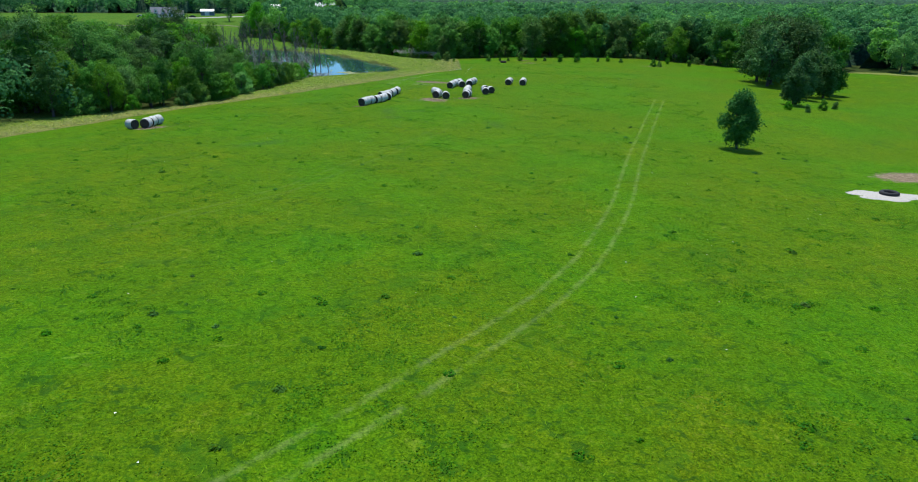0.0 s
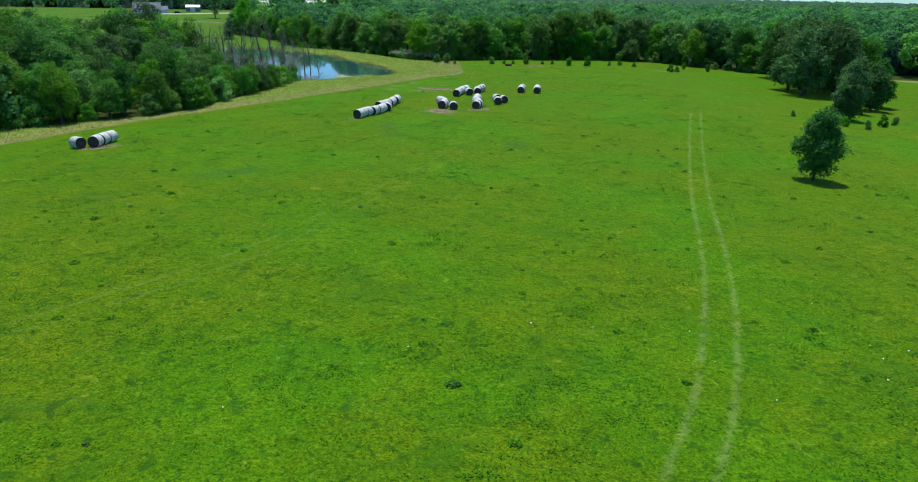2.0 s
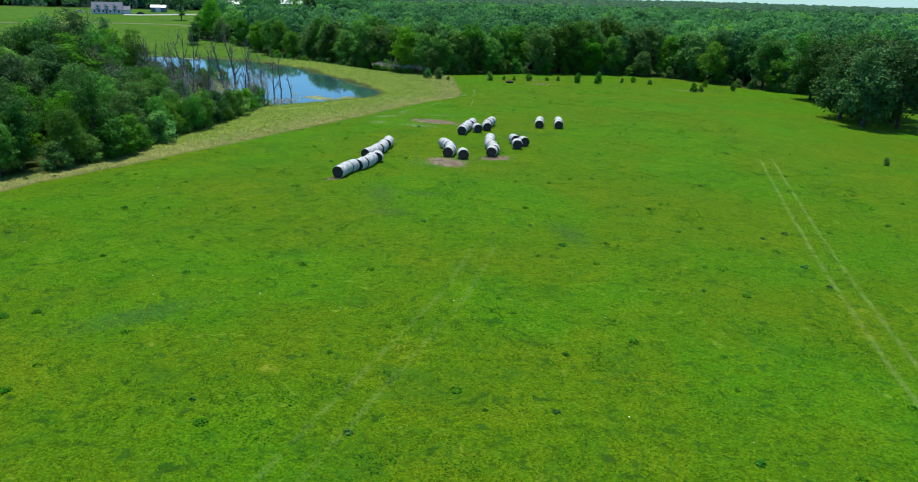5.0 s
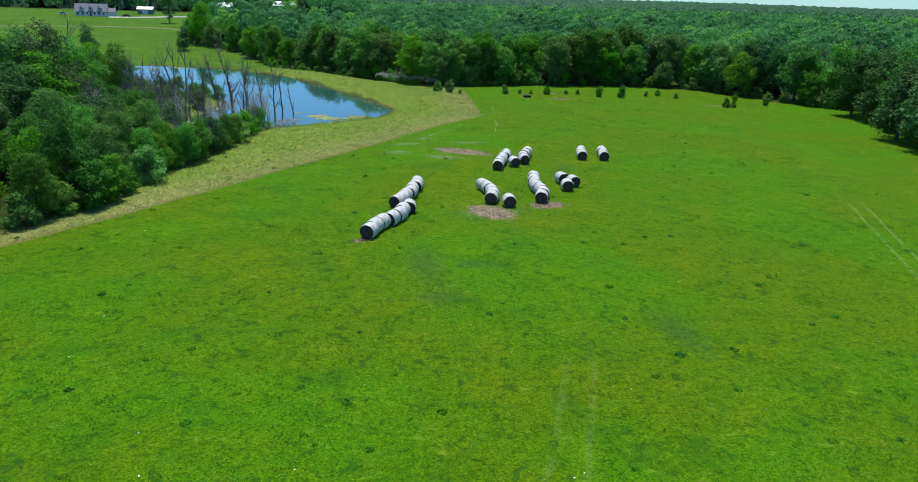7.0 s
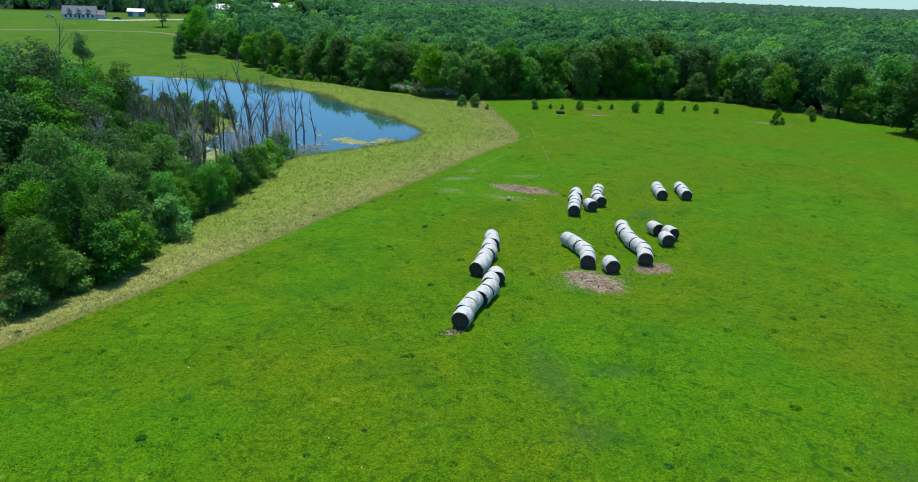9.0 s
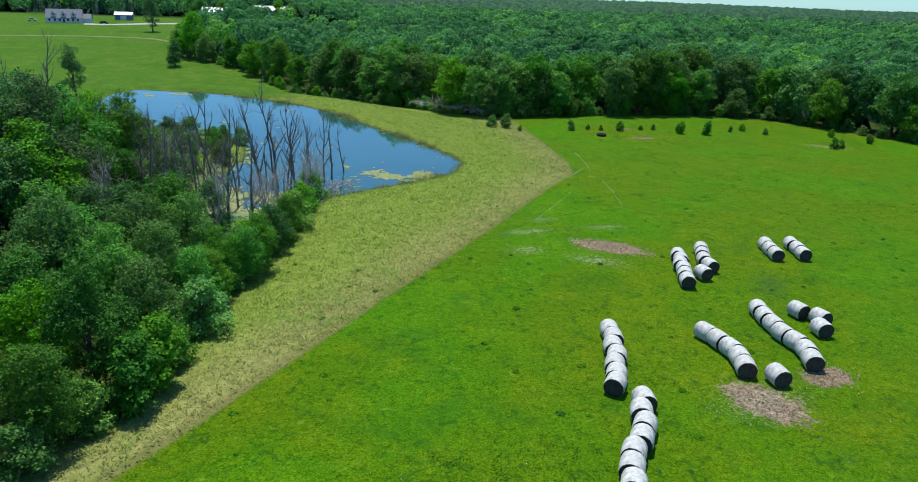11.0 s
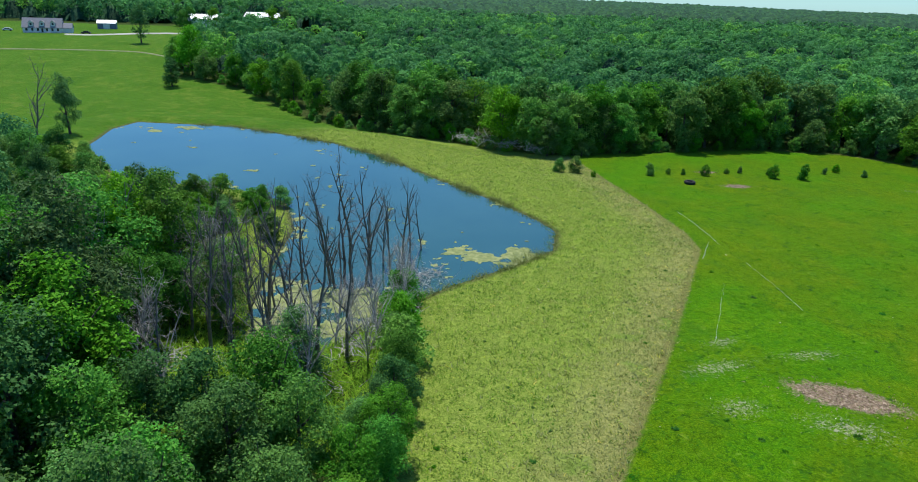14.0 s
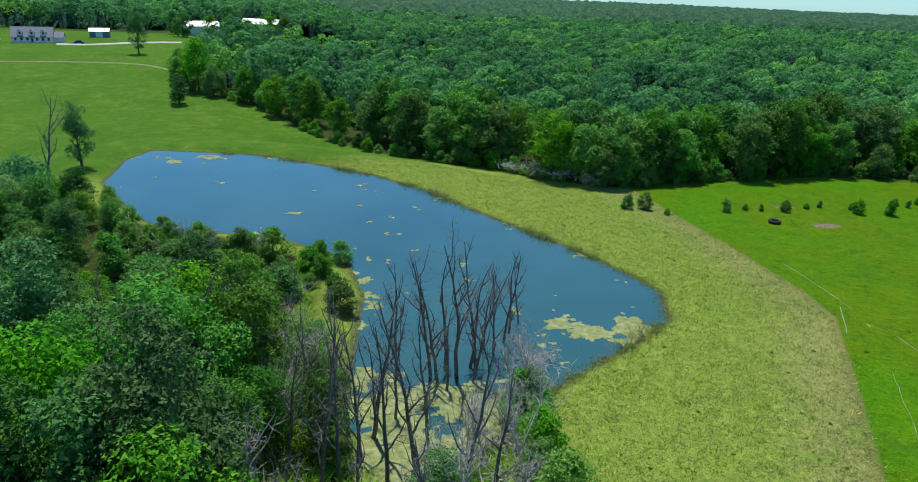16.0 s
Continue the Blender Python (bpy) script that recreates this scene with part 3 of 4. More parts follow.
for x, y, s, kz in ((-111.5, 290, 0.95, 1.2), (-150, 479, 1.2, 1.3), (-113, 382, 1.0, 1.0), (-146, 560, 1.2, 1.1), (-158, 585, 1.2, 1.1)):
    place(NEAR[4 if kz > 1.1 else 0], x, y, s, rng, "single trees in the meadow", s * kz)
for x, y, s in ((66.6, 246, 0.55), (69, 247, 0.45), (-4.4, 264.3, 0.75), (-7.8, 264.6, 0.7), (10.8, 262, 0.62), (22.2, 260.9, 0.5), (36.5, 259.5, 0.65),
                (42.4, 258.4, 0.68), (37, 262, 0.35), (31.5, 264, 0.3), (18, 262, 0.3), (15, 262.5, 0.3), (28, 263, 0.3), (55, 266, 0.4), (-1.7, 260.3, 0.3),
                (51, 264, 0.35), (74, 143, 0.45), (66, 141, 0.4), (69, 139, 0.38), (78, 146, 0.4), (61, 150, 0.3), (59, 262, 0.4), (76, 262, 0.45), (82, 256, 0.5)):
    place(BUSH[0], x, y, s, rng, "bushes in the pasture", s * rng.uniform(0.9, 1.25))
for kind in (*NEAR, *BUSH, *MIDDLE):
    drop_kind(kind)

# ---------------- far woods ----------------

def cell_random(ix, iy, k):
    v = np.sin(ix * 127.1 + iy * 311.7 + k * 74.7) * 43758.5453
    return v - np.floor(v)


CELL = 13.0


def canopy(x, y):
    """Tree tops as one uneven roof: the highest of the crowns around."""
    ix, iy = np.floor(x / CELL), np.floor(y / CELL)
    best = np.full(x.shape, -1e9)
    for ax in (-1, 0, 1):
        for ay in (-1, 0, 1):
            jx, jy = ix + ax, iy + ay
            cx, cy = (jx + cell_random(jx, jy, 1)) * CELL, (jy + cell_random(jx, jy, 2)) * CELL
            h = 10.5 + 8.5 * cell_random(jx, jy, 3)
            h = h + 2.6 * wave(cx, cy, 34, 2)
            d2 = (x - cx) ** 2 + (y - cy) ** 2
            best = np.maximum(best, h - 0.16 * d2)
    return np.maximum(best, 3.0)


def toned(me, values):
    """One shade value for all the leaves of a tree."""
    at = me.attributes.new("tone", "FLOAT", "POINT")
    at.data.foreach_set("value", np.asarray(values, np.float32))


def far_canopy():
    ang = np.radians(np.arange(-46, 52, 0.2))
    rad = [260.0]
    while rad[-1] < 4600:
        rad.append(rad[-1] + max(2.6, rad[-1] * 0.0068))
    rad = np.array(rad)
    a, r = np.meshgrid(ang, rad)
    x, y = np.sin(a) * r, np.cos(a) * r + 20
    d = seg_dist(x, y, FOREST)
    ok = (d > 15) & ~in_clearing(x, y)
    z = height(x, y, np.full(x.shape, -100.0)) + canopy(x, y) - 0.8 - 4.5 * (1 - sstep(d, 15, 60)) - 4.5 * (1 - sstep(np.hypot(x, y), 750, 1100))
    v = np.stack([x.ravel(), y.ravel(), z.ravel()], 1)
    nx = len(ang)
    i = (np.arange(len(rad) - 1)[:, None] * nx + np.arange(nx - 1)[None, :]).ravel()
    f = np.stack([i, i + 1, i + nx + 1, i + nx], 1)
    o = ok.ravel()
    f = f[o[f].all(1)]
    used = np.unique(f)
    remap = np.zeros(len(v), np.int64)
    remap[used] = np.arange(len(used))
    m = Mat("canopy", 0.8, 0, 0.1)
    n1, n2 = m.noise(0.9, 4, 0.7), m.noise(0.02, 3)
    # haze blue and the crowns' missing self-shadow are put into this dark colour
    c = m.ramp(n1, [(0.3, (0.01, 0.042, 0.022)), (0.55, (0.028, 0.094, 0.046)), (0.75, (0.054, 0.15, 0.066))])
    cell = m.t.nodes.new("ShaderNodeTexVoronoi")
    cell.inputs["Scale"].default_value = 0.1
    m.link(m.coords(), cell.inputs["Vector"])
    c = m.mix(1.0, c, m.ramp(cell.outputs["Color"], [(0.1, (0.5, 0.6, 0.65)), (0.5, (1, 1, 1)), (0.9, (1.8, 1.6, 1.1))]), "MULTIPLY")
    c = m.mix(1.0, c, m.ramp(n2, [(0.35, (0.75, 0.8, 0.85)), (0.65, (1.15, 1.1, 1.0))]), "MULTIPLY")
    m.color(c)
    m.bump(m.noise(0.7, 5, 0.7), 1.0, 1.2)
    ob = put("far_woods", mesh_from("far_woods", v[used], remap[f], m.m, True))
    tagged(ob, "continuous green forest canopy reaching the horizon", "forest", kind="stuff")


def forest_leaves():
    g = np.random.default_rng(5)
    ix, iy = np.meshgrid(np.arange(-62, 70), np.arange(17, 84))
    ix, iy = ix.ravel(), iy.ravel()
    cx, cy = (ix + cell_random(ix, iy, 1)) * CELL, (iy + cell_random(ix, iy, 2)) * CELL
    h = 10.5 + 8.5 * cell_random(ix, iy, 3)
    h = h + 2.6 * wave(cx, cy, 34, 2)
    az = np.degrees(np.arctan2(cx, cy - 20))
    k = (seg_dist(cx, cy, FOREST) > 11) & ~in_clearing(cx, cy) & (az > -44) & (az < 50) & (np.hypot(cx, cy - 100) < 980)
    cx, cy, h = cx[k], cy[k], h[k]
    dist = np.hypot(cx, cy - 100)
    vs, ns, ss, tone = [], [], [], []
    zg = height(cx, cy)
    for x, y, z, hh, dd, dt in zip(cx, cy, zg, h, dist, seg_dist(cx, cy, FOREST)):
        n = int(np.clip(1080 * (250 / dd) ** 1.6, 90, 1400))
        r = g.uniform(5.0, 8.4)
        edge = dt < 26
        n = int(n * (1.4 if edge else 1))
        d = g.normal(size=(n, 3))
        d[:, 2] = d[:, 2] * 1.1 if edge else np.abs(d[:, 2]) * 1.1 - 0.45
        d /= np.linalg.norm(d, axis=1, keepdims=True)
        tall = hh * 0.45
        k = 20 if edge else 16
        o = g.normal(size=(k, 3))
        o[:, 2] = o[:, 2] * 0.9 if edge else np.abs(o[:, 2]) * 1.1 - 0.35
        o /= np.linalg.norm(o, axis=1, keepdims=True)
        size = r * g.uniform(0.22, 0.42, k)
        w = g.choice(k, n, p=size ** 2 / (size ** 2).sum())
        d = d * 0.8 + o[w] * 0.55
        d /= np.linalg.norm(d, axis=1, keepdims=True)
        vs.append(o[w] * (r * 0.7, r * 0.7, tall * 0.78) + d * size[w][:, None] * g.uniform(0.85, 1.1, (n, 1)) + (x, y, z + hh - tall))
        ns.append(d + g.normal(size=(n, 3)) * 0.3 + (0, 0, 0.15))
        ss.append(np.full(n, 0.24 + 0.00095 * dd))
        tone.append(np.full(n * 3, np.clip(0.52 + 0.2 * float(wave(x, y, 22, 5)) + g.normal() * 0.22, 0, 1)))
    v, f = cards(np.concatenate(vs), np.concatenate(ns), np.concatenate(ss), g)
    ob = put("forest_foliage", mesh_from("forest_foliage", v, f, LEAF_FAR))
    toned(ob.data, np.concatenate(tone))
    tagged(ob, "dense leafy tops of a broadleaf forest", "forest", kind="stuff")


far_canopy()
forest_leaves()


def back_woods():
    """The part of the woods that stays behind the front trees."""
    g = np.random.default_rng(8)
    x, y, d = scatter(WOODS, -185, -55, 60, 275, 5.8, g, 1.0)
    k = (x < -106) | (y < 124) | (y > 262)
    vs, ns, tone = [], [], []
    for px, py, pd in zip(x[k], y[k], d[k]):
        n, r, hh = 520, g.uniform(2.8, 4.0), g.uniform(8, 10.5) if pd < 8 else g.uniform(12.5, 17.5)
        if py > 205:
            hh *= 0.65
        tone.append(np.full(n * 3, 0.55 * g.random()))
        lobes = g.normal(size=(12, 3)) * (r * 0.45, r * 0.45, hh * 0.2) + (0, 0, hh * 0.58)
        w = g.integers(0, 12, n)
        dd = g.normal(size=(n, 3))
        dd[:, 2] += 0.4
        dd /= np.linalg.norm(dd, axis=1, keepdims=True)
        p = lobes[w] + dd * r * 0.42
        p[:, 2] = np.maximum(p[:, 2], 0.4)
        vs.append(p + (px, py, ground_z(px, py)))
        ns.append(dd + g.normal(size=(n, 3)) * 0.2 + (0, 0, 0.1))
    v, f = cards(np.concatenate(vs), np.concatenate(ns), 0.3, g)
    me = mesh_from("woods_foliage", v, f, LEAF_FAR)
    toned(me, np.concatenate(tone))
    tagged(put("woods_foliage", me), "dense green foliage deep in the woods", "woods", kind="stuff")


back_woods()

# ---------------- hay bales ----------------


def wrap_material():
    m = Mat("net_wrap", 0.6, 0, 0.3)
    info = m.t.nodes.new("ShaderNodeObjectInfo")
    n = m.noise(2.2, 6, 0.7)
    c = m.ramp(n, [(0.34, (0.25, 0.26, 0.23)), (0.5, (0.5, 0.52, 0.48)), (0.66, (0.67, 0.7, 0.67))])
    c = m.mix(m.math("MULTIPLY", info.outputs["Random"], 0.35), c, (0.42, 0.41, 0.37))
    m.color(c)
    m.bump(m.noise(26, 3, 0.6, (1, 0.25, 1)), 0.4, 0.02)
    return m.m


WRAP = wrap_material()
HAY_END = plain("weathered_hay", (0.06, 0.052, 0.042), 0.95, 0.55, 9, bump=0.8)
BALE_R, BALE_L = 0.76, 1.4


def bale_kind(seed):
    g = np.random.default_rng(seed)
    top = new("hay_bale")
    tagged(top, "round hay bale in pale weathered net wrap with dark ends", "hay bale", "round bales in the pasture")
    sides, rings = 28, 7

    def ring(y, shrink):
        out = []
        for k in range(sides):
            a = 2 * math.pi * k / sides
            r = BALE_R * shrink * (1 + 0.012 * math.sin(3 * a + seed) + 0.008 * g.normal())
            x, z = r * math.cos(a) * 1.02, r * math.sin(a)
            z = max(z, -BALE_R * 0.93)
            out.append((x, y, z + BALE_R * 0.93))
        return out

    vs, fs = [], []
    for i in range(rings):
        u = i / (rings - 1) * 2 - 1
        vs += ring(u * BALE_L / 2, 1 - 0.055 * abs(u) ** 6 + 0.012 * math.cos(u * 9))
    for i in range(rings - 1):
        for k in range(sides):
            q = (k + 1) % sides
            fs.append((i * sides + k, i * sides + q, (i + 1) * sides + q, (i + 1) * sides + k))
    put("wrap", mesh_from("wrap", vs, fs, WRAP, True), top)
    for sgn in (-1, 1):
        vs, fs = [], []
        for j, (sh, out) in enumerate(((0.945, -0.02), (0.9, 0.012), (0.6, 0.03), (0.25, 0.02))):
            vs += ring(sgn * (BALE_L / 2 + out), sh)
        for j in range(3):
            for k in range(sides):
                q = (k + 1) % sides
                fs.append((j * sides + k, j * sides + q, (j + 1) * sides + q, (j + 1) * sides + k))
        fs.append(tuple(range(3 * sides, 4 * sides)))
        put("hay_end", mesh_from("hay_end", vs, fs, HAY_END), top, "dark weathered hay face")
    return top


BALES = [bale_kind(s) for s in (1, 2, 3)]


def bale(x, y, turn):
    m = pose(x, y, ground_z(x, y) - 0.04, rng.normal() * 0.8, 0, turn + rng.normal() * 2.5)
    return copy_thing(BALES[int(rng.integers(3))], m)


def bale_row(ends, count):
    """Bales end to end along a bowed row, each a little out of line with the next."""
    line = [Vector(p) for p in smooth_line(ends, 12)]
    run = [0.0]
    for p, q in zip(line, line[1:]):
        run.append(run[-1] + (q - p).length)
    for i in range(count):
        want = run[-1] * (i + 0.5) / count
        k = max(j for j in range(len(line) - 1) if run[j] <= want)
        d = (line[k + 1] - line[k]).normalized()
        p = line[k] + d * (want - run[k])
        side = rng.normal() * 0.12
        bale(p.x - d.y * side, p.y + d.x * side, math.degrees(math.atan2(-d.x, d.y)) + rng.normal() * 4)


bale_row([(-18.3, 131.8), (-17.3, 134.2), (-15.6, 137.6), (-14.4, 140.4), (-14.2, 142.3)], 7)
bale_row([(-15.7, 143.0), (-14.5, 146.4), (-13.7, 149.6), (-13.5, 153.2)], 7)
bale_row([(-4.5, 145.0), (-4.1, 147.6), (-4.5, 150.0), (-5.4, 152.7)], 5)
bale(-2.6, 144.5, 2)
bale_row([(1.3, 146.1), (2.1, 149.0), (1.8, 152.4), (2.1, 157.3)], 7)
bale(5.8, 152.5, 3)
bale(7.0, 154.6, 12)
bale(5.8, 156.2, 14)
bale_row([(-2.0, 162.6), (-1.4, 165.6), (-0.5, 168.4), (0.5, 171.6)], 6)
bale_row([(2.5, 166.8), (2.6, 169.8), (3.9, 173.7)], 4)
bale(0.7, 165.4, 12)
bale_row([(11.8, 170.5), (12.2, 173.4), (12.6, 175.8)], 3)
bale_row([(15.5, 170.8), (15.7, 173.6), (16.0, 176.1)], 3)
bale(-49.3, 105.6, 62)
bale_row([(-47.4, 106.0), (-47.5, 108.4), (-47.0, 110.6)], 3)
for kind in BALES:
    drop_kind(kind)

# ---------------- dead trees standing in the pond ----------------


def dead_tree_kind(seed, h, spread, material, label, limbs=6):
    """A bare tree: trunk, then each limb with its twigs."""
    g = np.random.default_rng(seed)
    top = new("dead_tree")
    tagged(top, label, "dead tree", "dead trees in the pond")
    r = 0.011 * h + 0.05
    pts, rad = bough(g, (0, 0, -0.8), (g.normal() * 0.13, g.normal() * 0.13, 1), h, r, 8, 0.1, 0.07)
    v, f = tube(pts, rad, 7)
    put("trunk", mesh_from("trunk", v, f, material, True), top)
    for i in range(limbs):
        u = 0.22 + 0.7 * (i + g.random() * 0.6) / limbs
        j = int(u * 8)
        w = u * 8 - j
        s = np.array(pts[j]) * (1 - w) + np.array(pts[min(j + 1, 8)]) * w
        a = g.uniform(0, 6.28)
        ln = spread * (1.15 - 0.6 * u) * g.uniform(0.7, 1.3)
        lp, lr = bough(g, s, (math.cos(a) * 0.62, math.sin(a) * 0.62, 1.0), ln * 1.15, r * (0.62 - 0.35 * u), 6, 0.16, 0.12)
        pieces = [tube(lp, lr, 5)]
        for k in range(10):
            q = int(g.integers(1, 6))
            b = g.normal(size=3) + (0, 0, 0.5)
            tp, trr = bough(g, lp[q], b, ln * g.uniform(0.2, 0.5), lr[q] * 0.5, 4, 0.22, 0.06)
            pieces.append(tube(tp, trr, 4))
            for _ in range(2):
                tp2, tr2 = bough(g, tp[2], g.normal(size=3) + (0, 0, 0.3), ln * g.uniform(0.1, 0.25), 0.011, 3, 0.25, 0.03)
                pieces.append(tube(tp2, tr2, 3))
        v, f = join(pieces)
        put("limb", mesh_from("limb", v, f, material, True), top)
    return top


DEAD = [dead_tree_kind(41, 16, 5.0, DEADWOOD, "tall bare dead tree standing in shallow water", 8),
        dead_tree_kind(42, 14, 4.0, DEADWOOD, "bare grey dead tree standing in shallow water", 6),
        dead_tree_kind(43, 11, 3.0, DEADWOOD, "slender dead tree trunk standing in the pond", 4),
        dead_tree_kind(44, 6.5, 4.0, DEADPALE, "bleached pale dead tree with many fine twigs", 9)]
for x, y, k, s in ((-58.3, 194, 0, 1.0), (-59.4, 199, 0, 1.05), (-56.5, 191, 1, 1.0), (-53.8, 192.3, 0, 1.05), (-54.8, 207, 1, 0.95), (-48.6, 206.4, 0, 1.22),
                   (-49.6, 207.5, 2, 1.2), (-48.2, 192.6, 3, 1.15), (-44.1, 210.5, 1, 1.0), (-41.3, 215, 2, 1.1), (-46.2, 208, 1, 1.1), (-51.3, 206.6, 1, 1.05),
                   (-60.5, 206.5, 2, 1.1), (-57, 200, 2, 1.2), (-51.5, 186.5, 3, 1.1), (-44.5, 198.5, 3, 1.05), (-46.5, 195.5, 3, 1.0), (-61.5, 188, 1, 1.05),
                   (-63, 181, 3, 1.2), (-66, 190, 3, 1.2), (-68, 204, 3, 1.1), (-71, 238, 3, 0.8), (-78, 240, 3, 0.7), (-82, 243, 3, 0.8), (-62, 176, 0, 0.95),
                   (-56, 180, 3, 1.1), (-50.5, 205, 0, 1.15), (-47.4, 204.8, 0, 1.2), (-47, 207.8, 2, 1.3), (-50, 203.5, 2, 1.25), (-62.6, 197, 0, 1.0), (-61.6, 194, 1, 1.15),
                   (-64.3, 193, 0, 0.9), (-60, 190.5, 1, 1.1), (-57.5, 196.5, 1, 1.15), (-55.3, 199, 0, 0.95), (-52.5, 196.5, 1, 1.2), (-45, 212, 0, 0.9), (-42.6, 213, 1, 0.95),
                   (-53.2, 178, 0, 0.95), (-51.7, 184.8, 1, 1.1), (-54.6, 179, 1, 1.0), (-48.9, 186.4, 2, 1.2), (-58.5, 184, 0, 0.9), (-55.5, 183, 3, 1.4), (-52, 180.5, 3, 1.3), (-50, 190, 3, 1.3),
                   (-45.5, 190, 3, 1.3), (-43.5, 194, 3, 1.2), (-42, 199, 3, 1.2), (-47, 186, 3, 1.2), (-41.5, 204.5, 3, 1.0), (-65, 205, 3, 1.3), (-62, 203, 3, 1.3), (-64, 197, 3, 1.4),
                   (-66, 200, 1, 1.0), (-68, 193, 3, 1.3), (-49.5, 196, 3, 1.3), (-113.2, 277, 0, 1.6), (-118, 268, 1, 1.0), (-70, 196, 1, 1.05), (-72, 180, 3, 1.2), (-39.5, 218, 2, 0.8), (-43, 203, 3, 0.9),
                   (-75, 200, 3, 1.6), (-72, 208, 3, 1.5), (-78, 212, 1, 0.9), (-70, 214, 3, 1.4), (-66, 210, 1, 0.85), (-74, 192, 3, 1.7), (-80, 205, 1, 0.95), (-68, 186, 3, 1.7)):
    m = Matrix.Translation((x, y, max(ground_z(x, y), WATER - 0.4))) @ Euler((rng.normal() * 0.07, rng.normal() * 0.07, rng.uniform(0, 6.28))).to_matrix().to_4x4() @ Matrix.Scale(s * rng.uniform(0.68, 1.08), 4)
    copy_thing(DEAD[k], m)
for kind in DEAD:
    drop_kind(kind)

# ---------------- algae and reeds ----------------


def algae():
    m = Mat("algae", 0.75, 0, 0.2)
    m.color(m.ramp(m.noise(1.4, 6, 0.7), [(0.3, (0.1, 0.14, 0.05)), (0.5, (0.2, 0.235, 0.08)), (0.72, (0.36, 0.38, 0.17))]))
    m.bump(m.noise(7, 4), 0.5, 0.04)
    step = 0.3
    xs, ys = np.arange(-106, -18, step), np.arange(184, 310, step)
    gx, gy = np.meshgrid(xs, ys)
    d = seg_dist(gx, gy, POND)
    n = np.array([noise.noise((x * 0.22, y * 0.22, 3.1)) + 0.55 * noise.noise((x * 0.7, y * 0.7, 1.7)) + 0.35 * noise.noise((x * 2.1, y * 2.1, 8.7))
                  for x, y in zip(gx.ravel(), gy.ravel())]).reshape(gx.shape)
    want = 0.84 * sstep(-gy, -213, -200) * sstep(-gx, 37, 46) + 0.92 * np.exp(-((gx + 31) ** 2 / 80 + (gy - 214.5) ** 2 / 20))
    # mats around (-96, 300) also paint pale sky reflections on the water
    want += 0.7 * np.exp(-((gx + 58) ** 2 / 9 + (gy - 225) ** 2 / 220)) + 0.44 * np.exp(-((gx + 96) ** 2 / 110 + (gy - 300) ** 2 / 60))
    want += 0.35 * np.exp(-((gx + 70) ** 2 / 90 + (gy - 250) ** 2 / 6)) + 0.25 * np.exp(-((gx + 24) ** 2 / 12 + (gy - 228) ** 2 / 30))
    on = ((n * 0.85 + want) > 0.6) & (d > 0.0)
    ny, nx = gx.shape
    i = (np.arange(ny - 1)[:, None] * nx + np.arange(nx - 1)[None, :]).ravel()
    f = np.stack([i, i + 1, i + nx + 1, i + nx], 1)
    o = on.ravel()
    f = f[o[f].sum(1) >= 3]
    used, inv = np.unique(f, return_inverse=True)
    jig = np.random.default_rng(2).uniform(-0.13, 0.13, (len(used), 2))
    v = np.stack([gx.ravel()[used] + jig[:, 0], gy.ravel()[used] + jig[:, 1], WATER + 0.012 + 0.02 * np.abs(n.ravel()[used])], 1)
    tagged(put("algae", mesh_from("algae", v, inv.reshape(f.shape), m.m, True)), "yellow-green algae mats floating on the pond, pale reflections painted at its far corner", "algae", kind="stuff")


algae()


def blades(g, x, y, z, h, w, per, spread):
    """Tufts of grass: each blade a leaning point."""
    n = len(x) * per
    bx = np.repeat(x, per) + g.normal(size=n) * spread
    by = np.repeat(y, per) + g.normal(size=n) * spread
    bz = np.repeat(z, per)
    hh = np.repeat(h, per) * g.uniform(0.5, 1.15, n)
    a = g.uniform(0, 6.28, n)
    lean = g.uniform(0.8, 2.4, n) * hh
    dx, dy = np.cos(a), np.sin(a)
    ww = np.repeat(w, per) if np.ndim(w) else np.full(n, w)
    v = np.stack([np.stack([bx - dy * ww, by + dx * ww, bz - 0.03], 1), np.stack([bx + dy * ww, by - dx * ww, bz - 0.03], 1),
                  np.stack([bx + dx * lean, by + dy * lean, bz + hh], 1)], 1)
    return v.reshape(-1, 3), np.arange(3 * n).reshape(n, 3)


LUSH_STUFF = leafy("lush_blades", (0.12, 0.24, 0.02), (0.2, 0.34, 0.035), (0.33, 0.45, 0.08), 0.4, False)
CLOVER = leafy("clover_leaves", (0.04, 0.17, 0.006), (0.065, 0.235, 0.008), (0.105, 0.31, 0.012), 0.4, False)
SEDGE = leafy("sedge_blades", (0.13, 0.3, 0.02), (0.22, 0.42, 0.03), (0.34, 0.52, 0.06), 0.4, False)


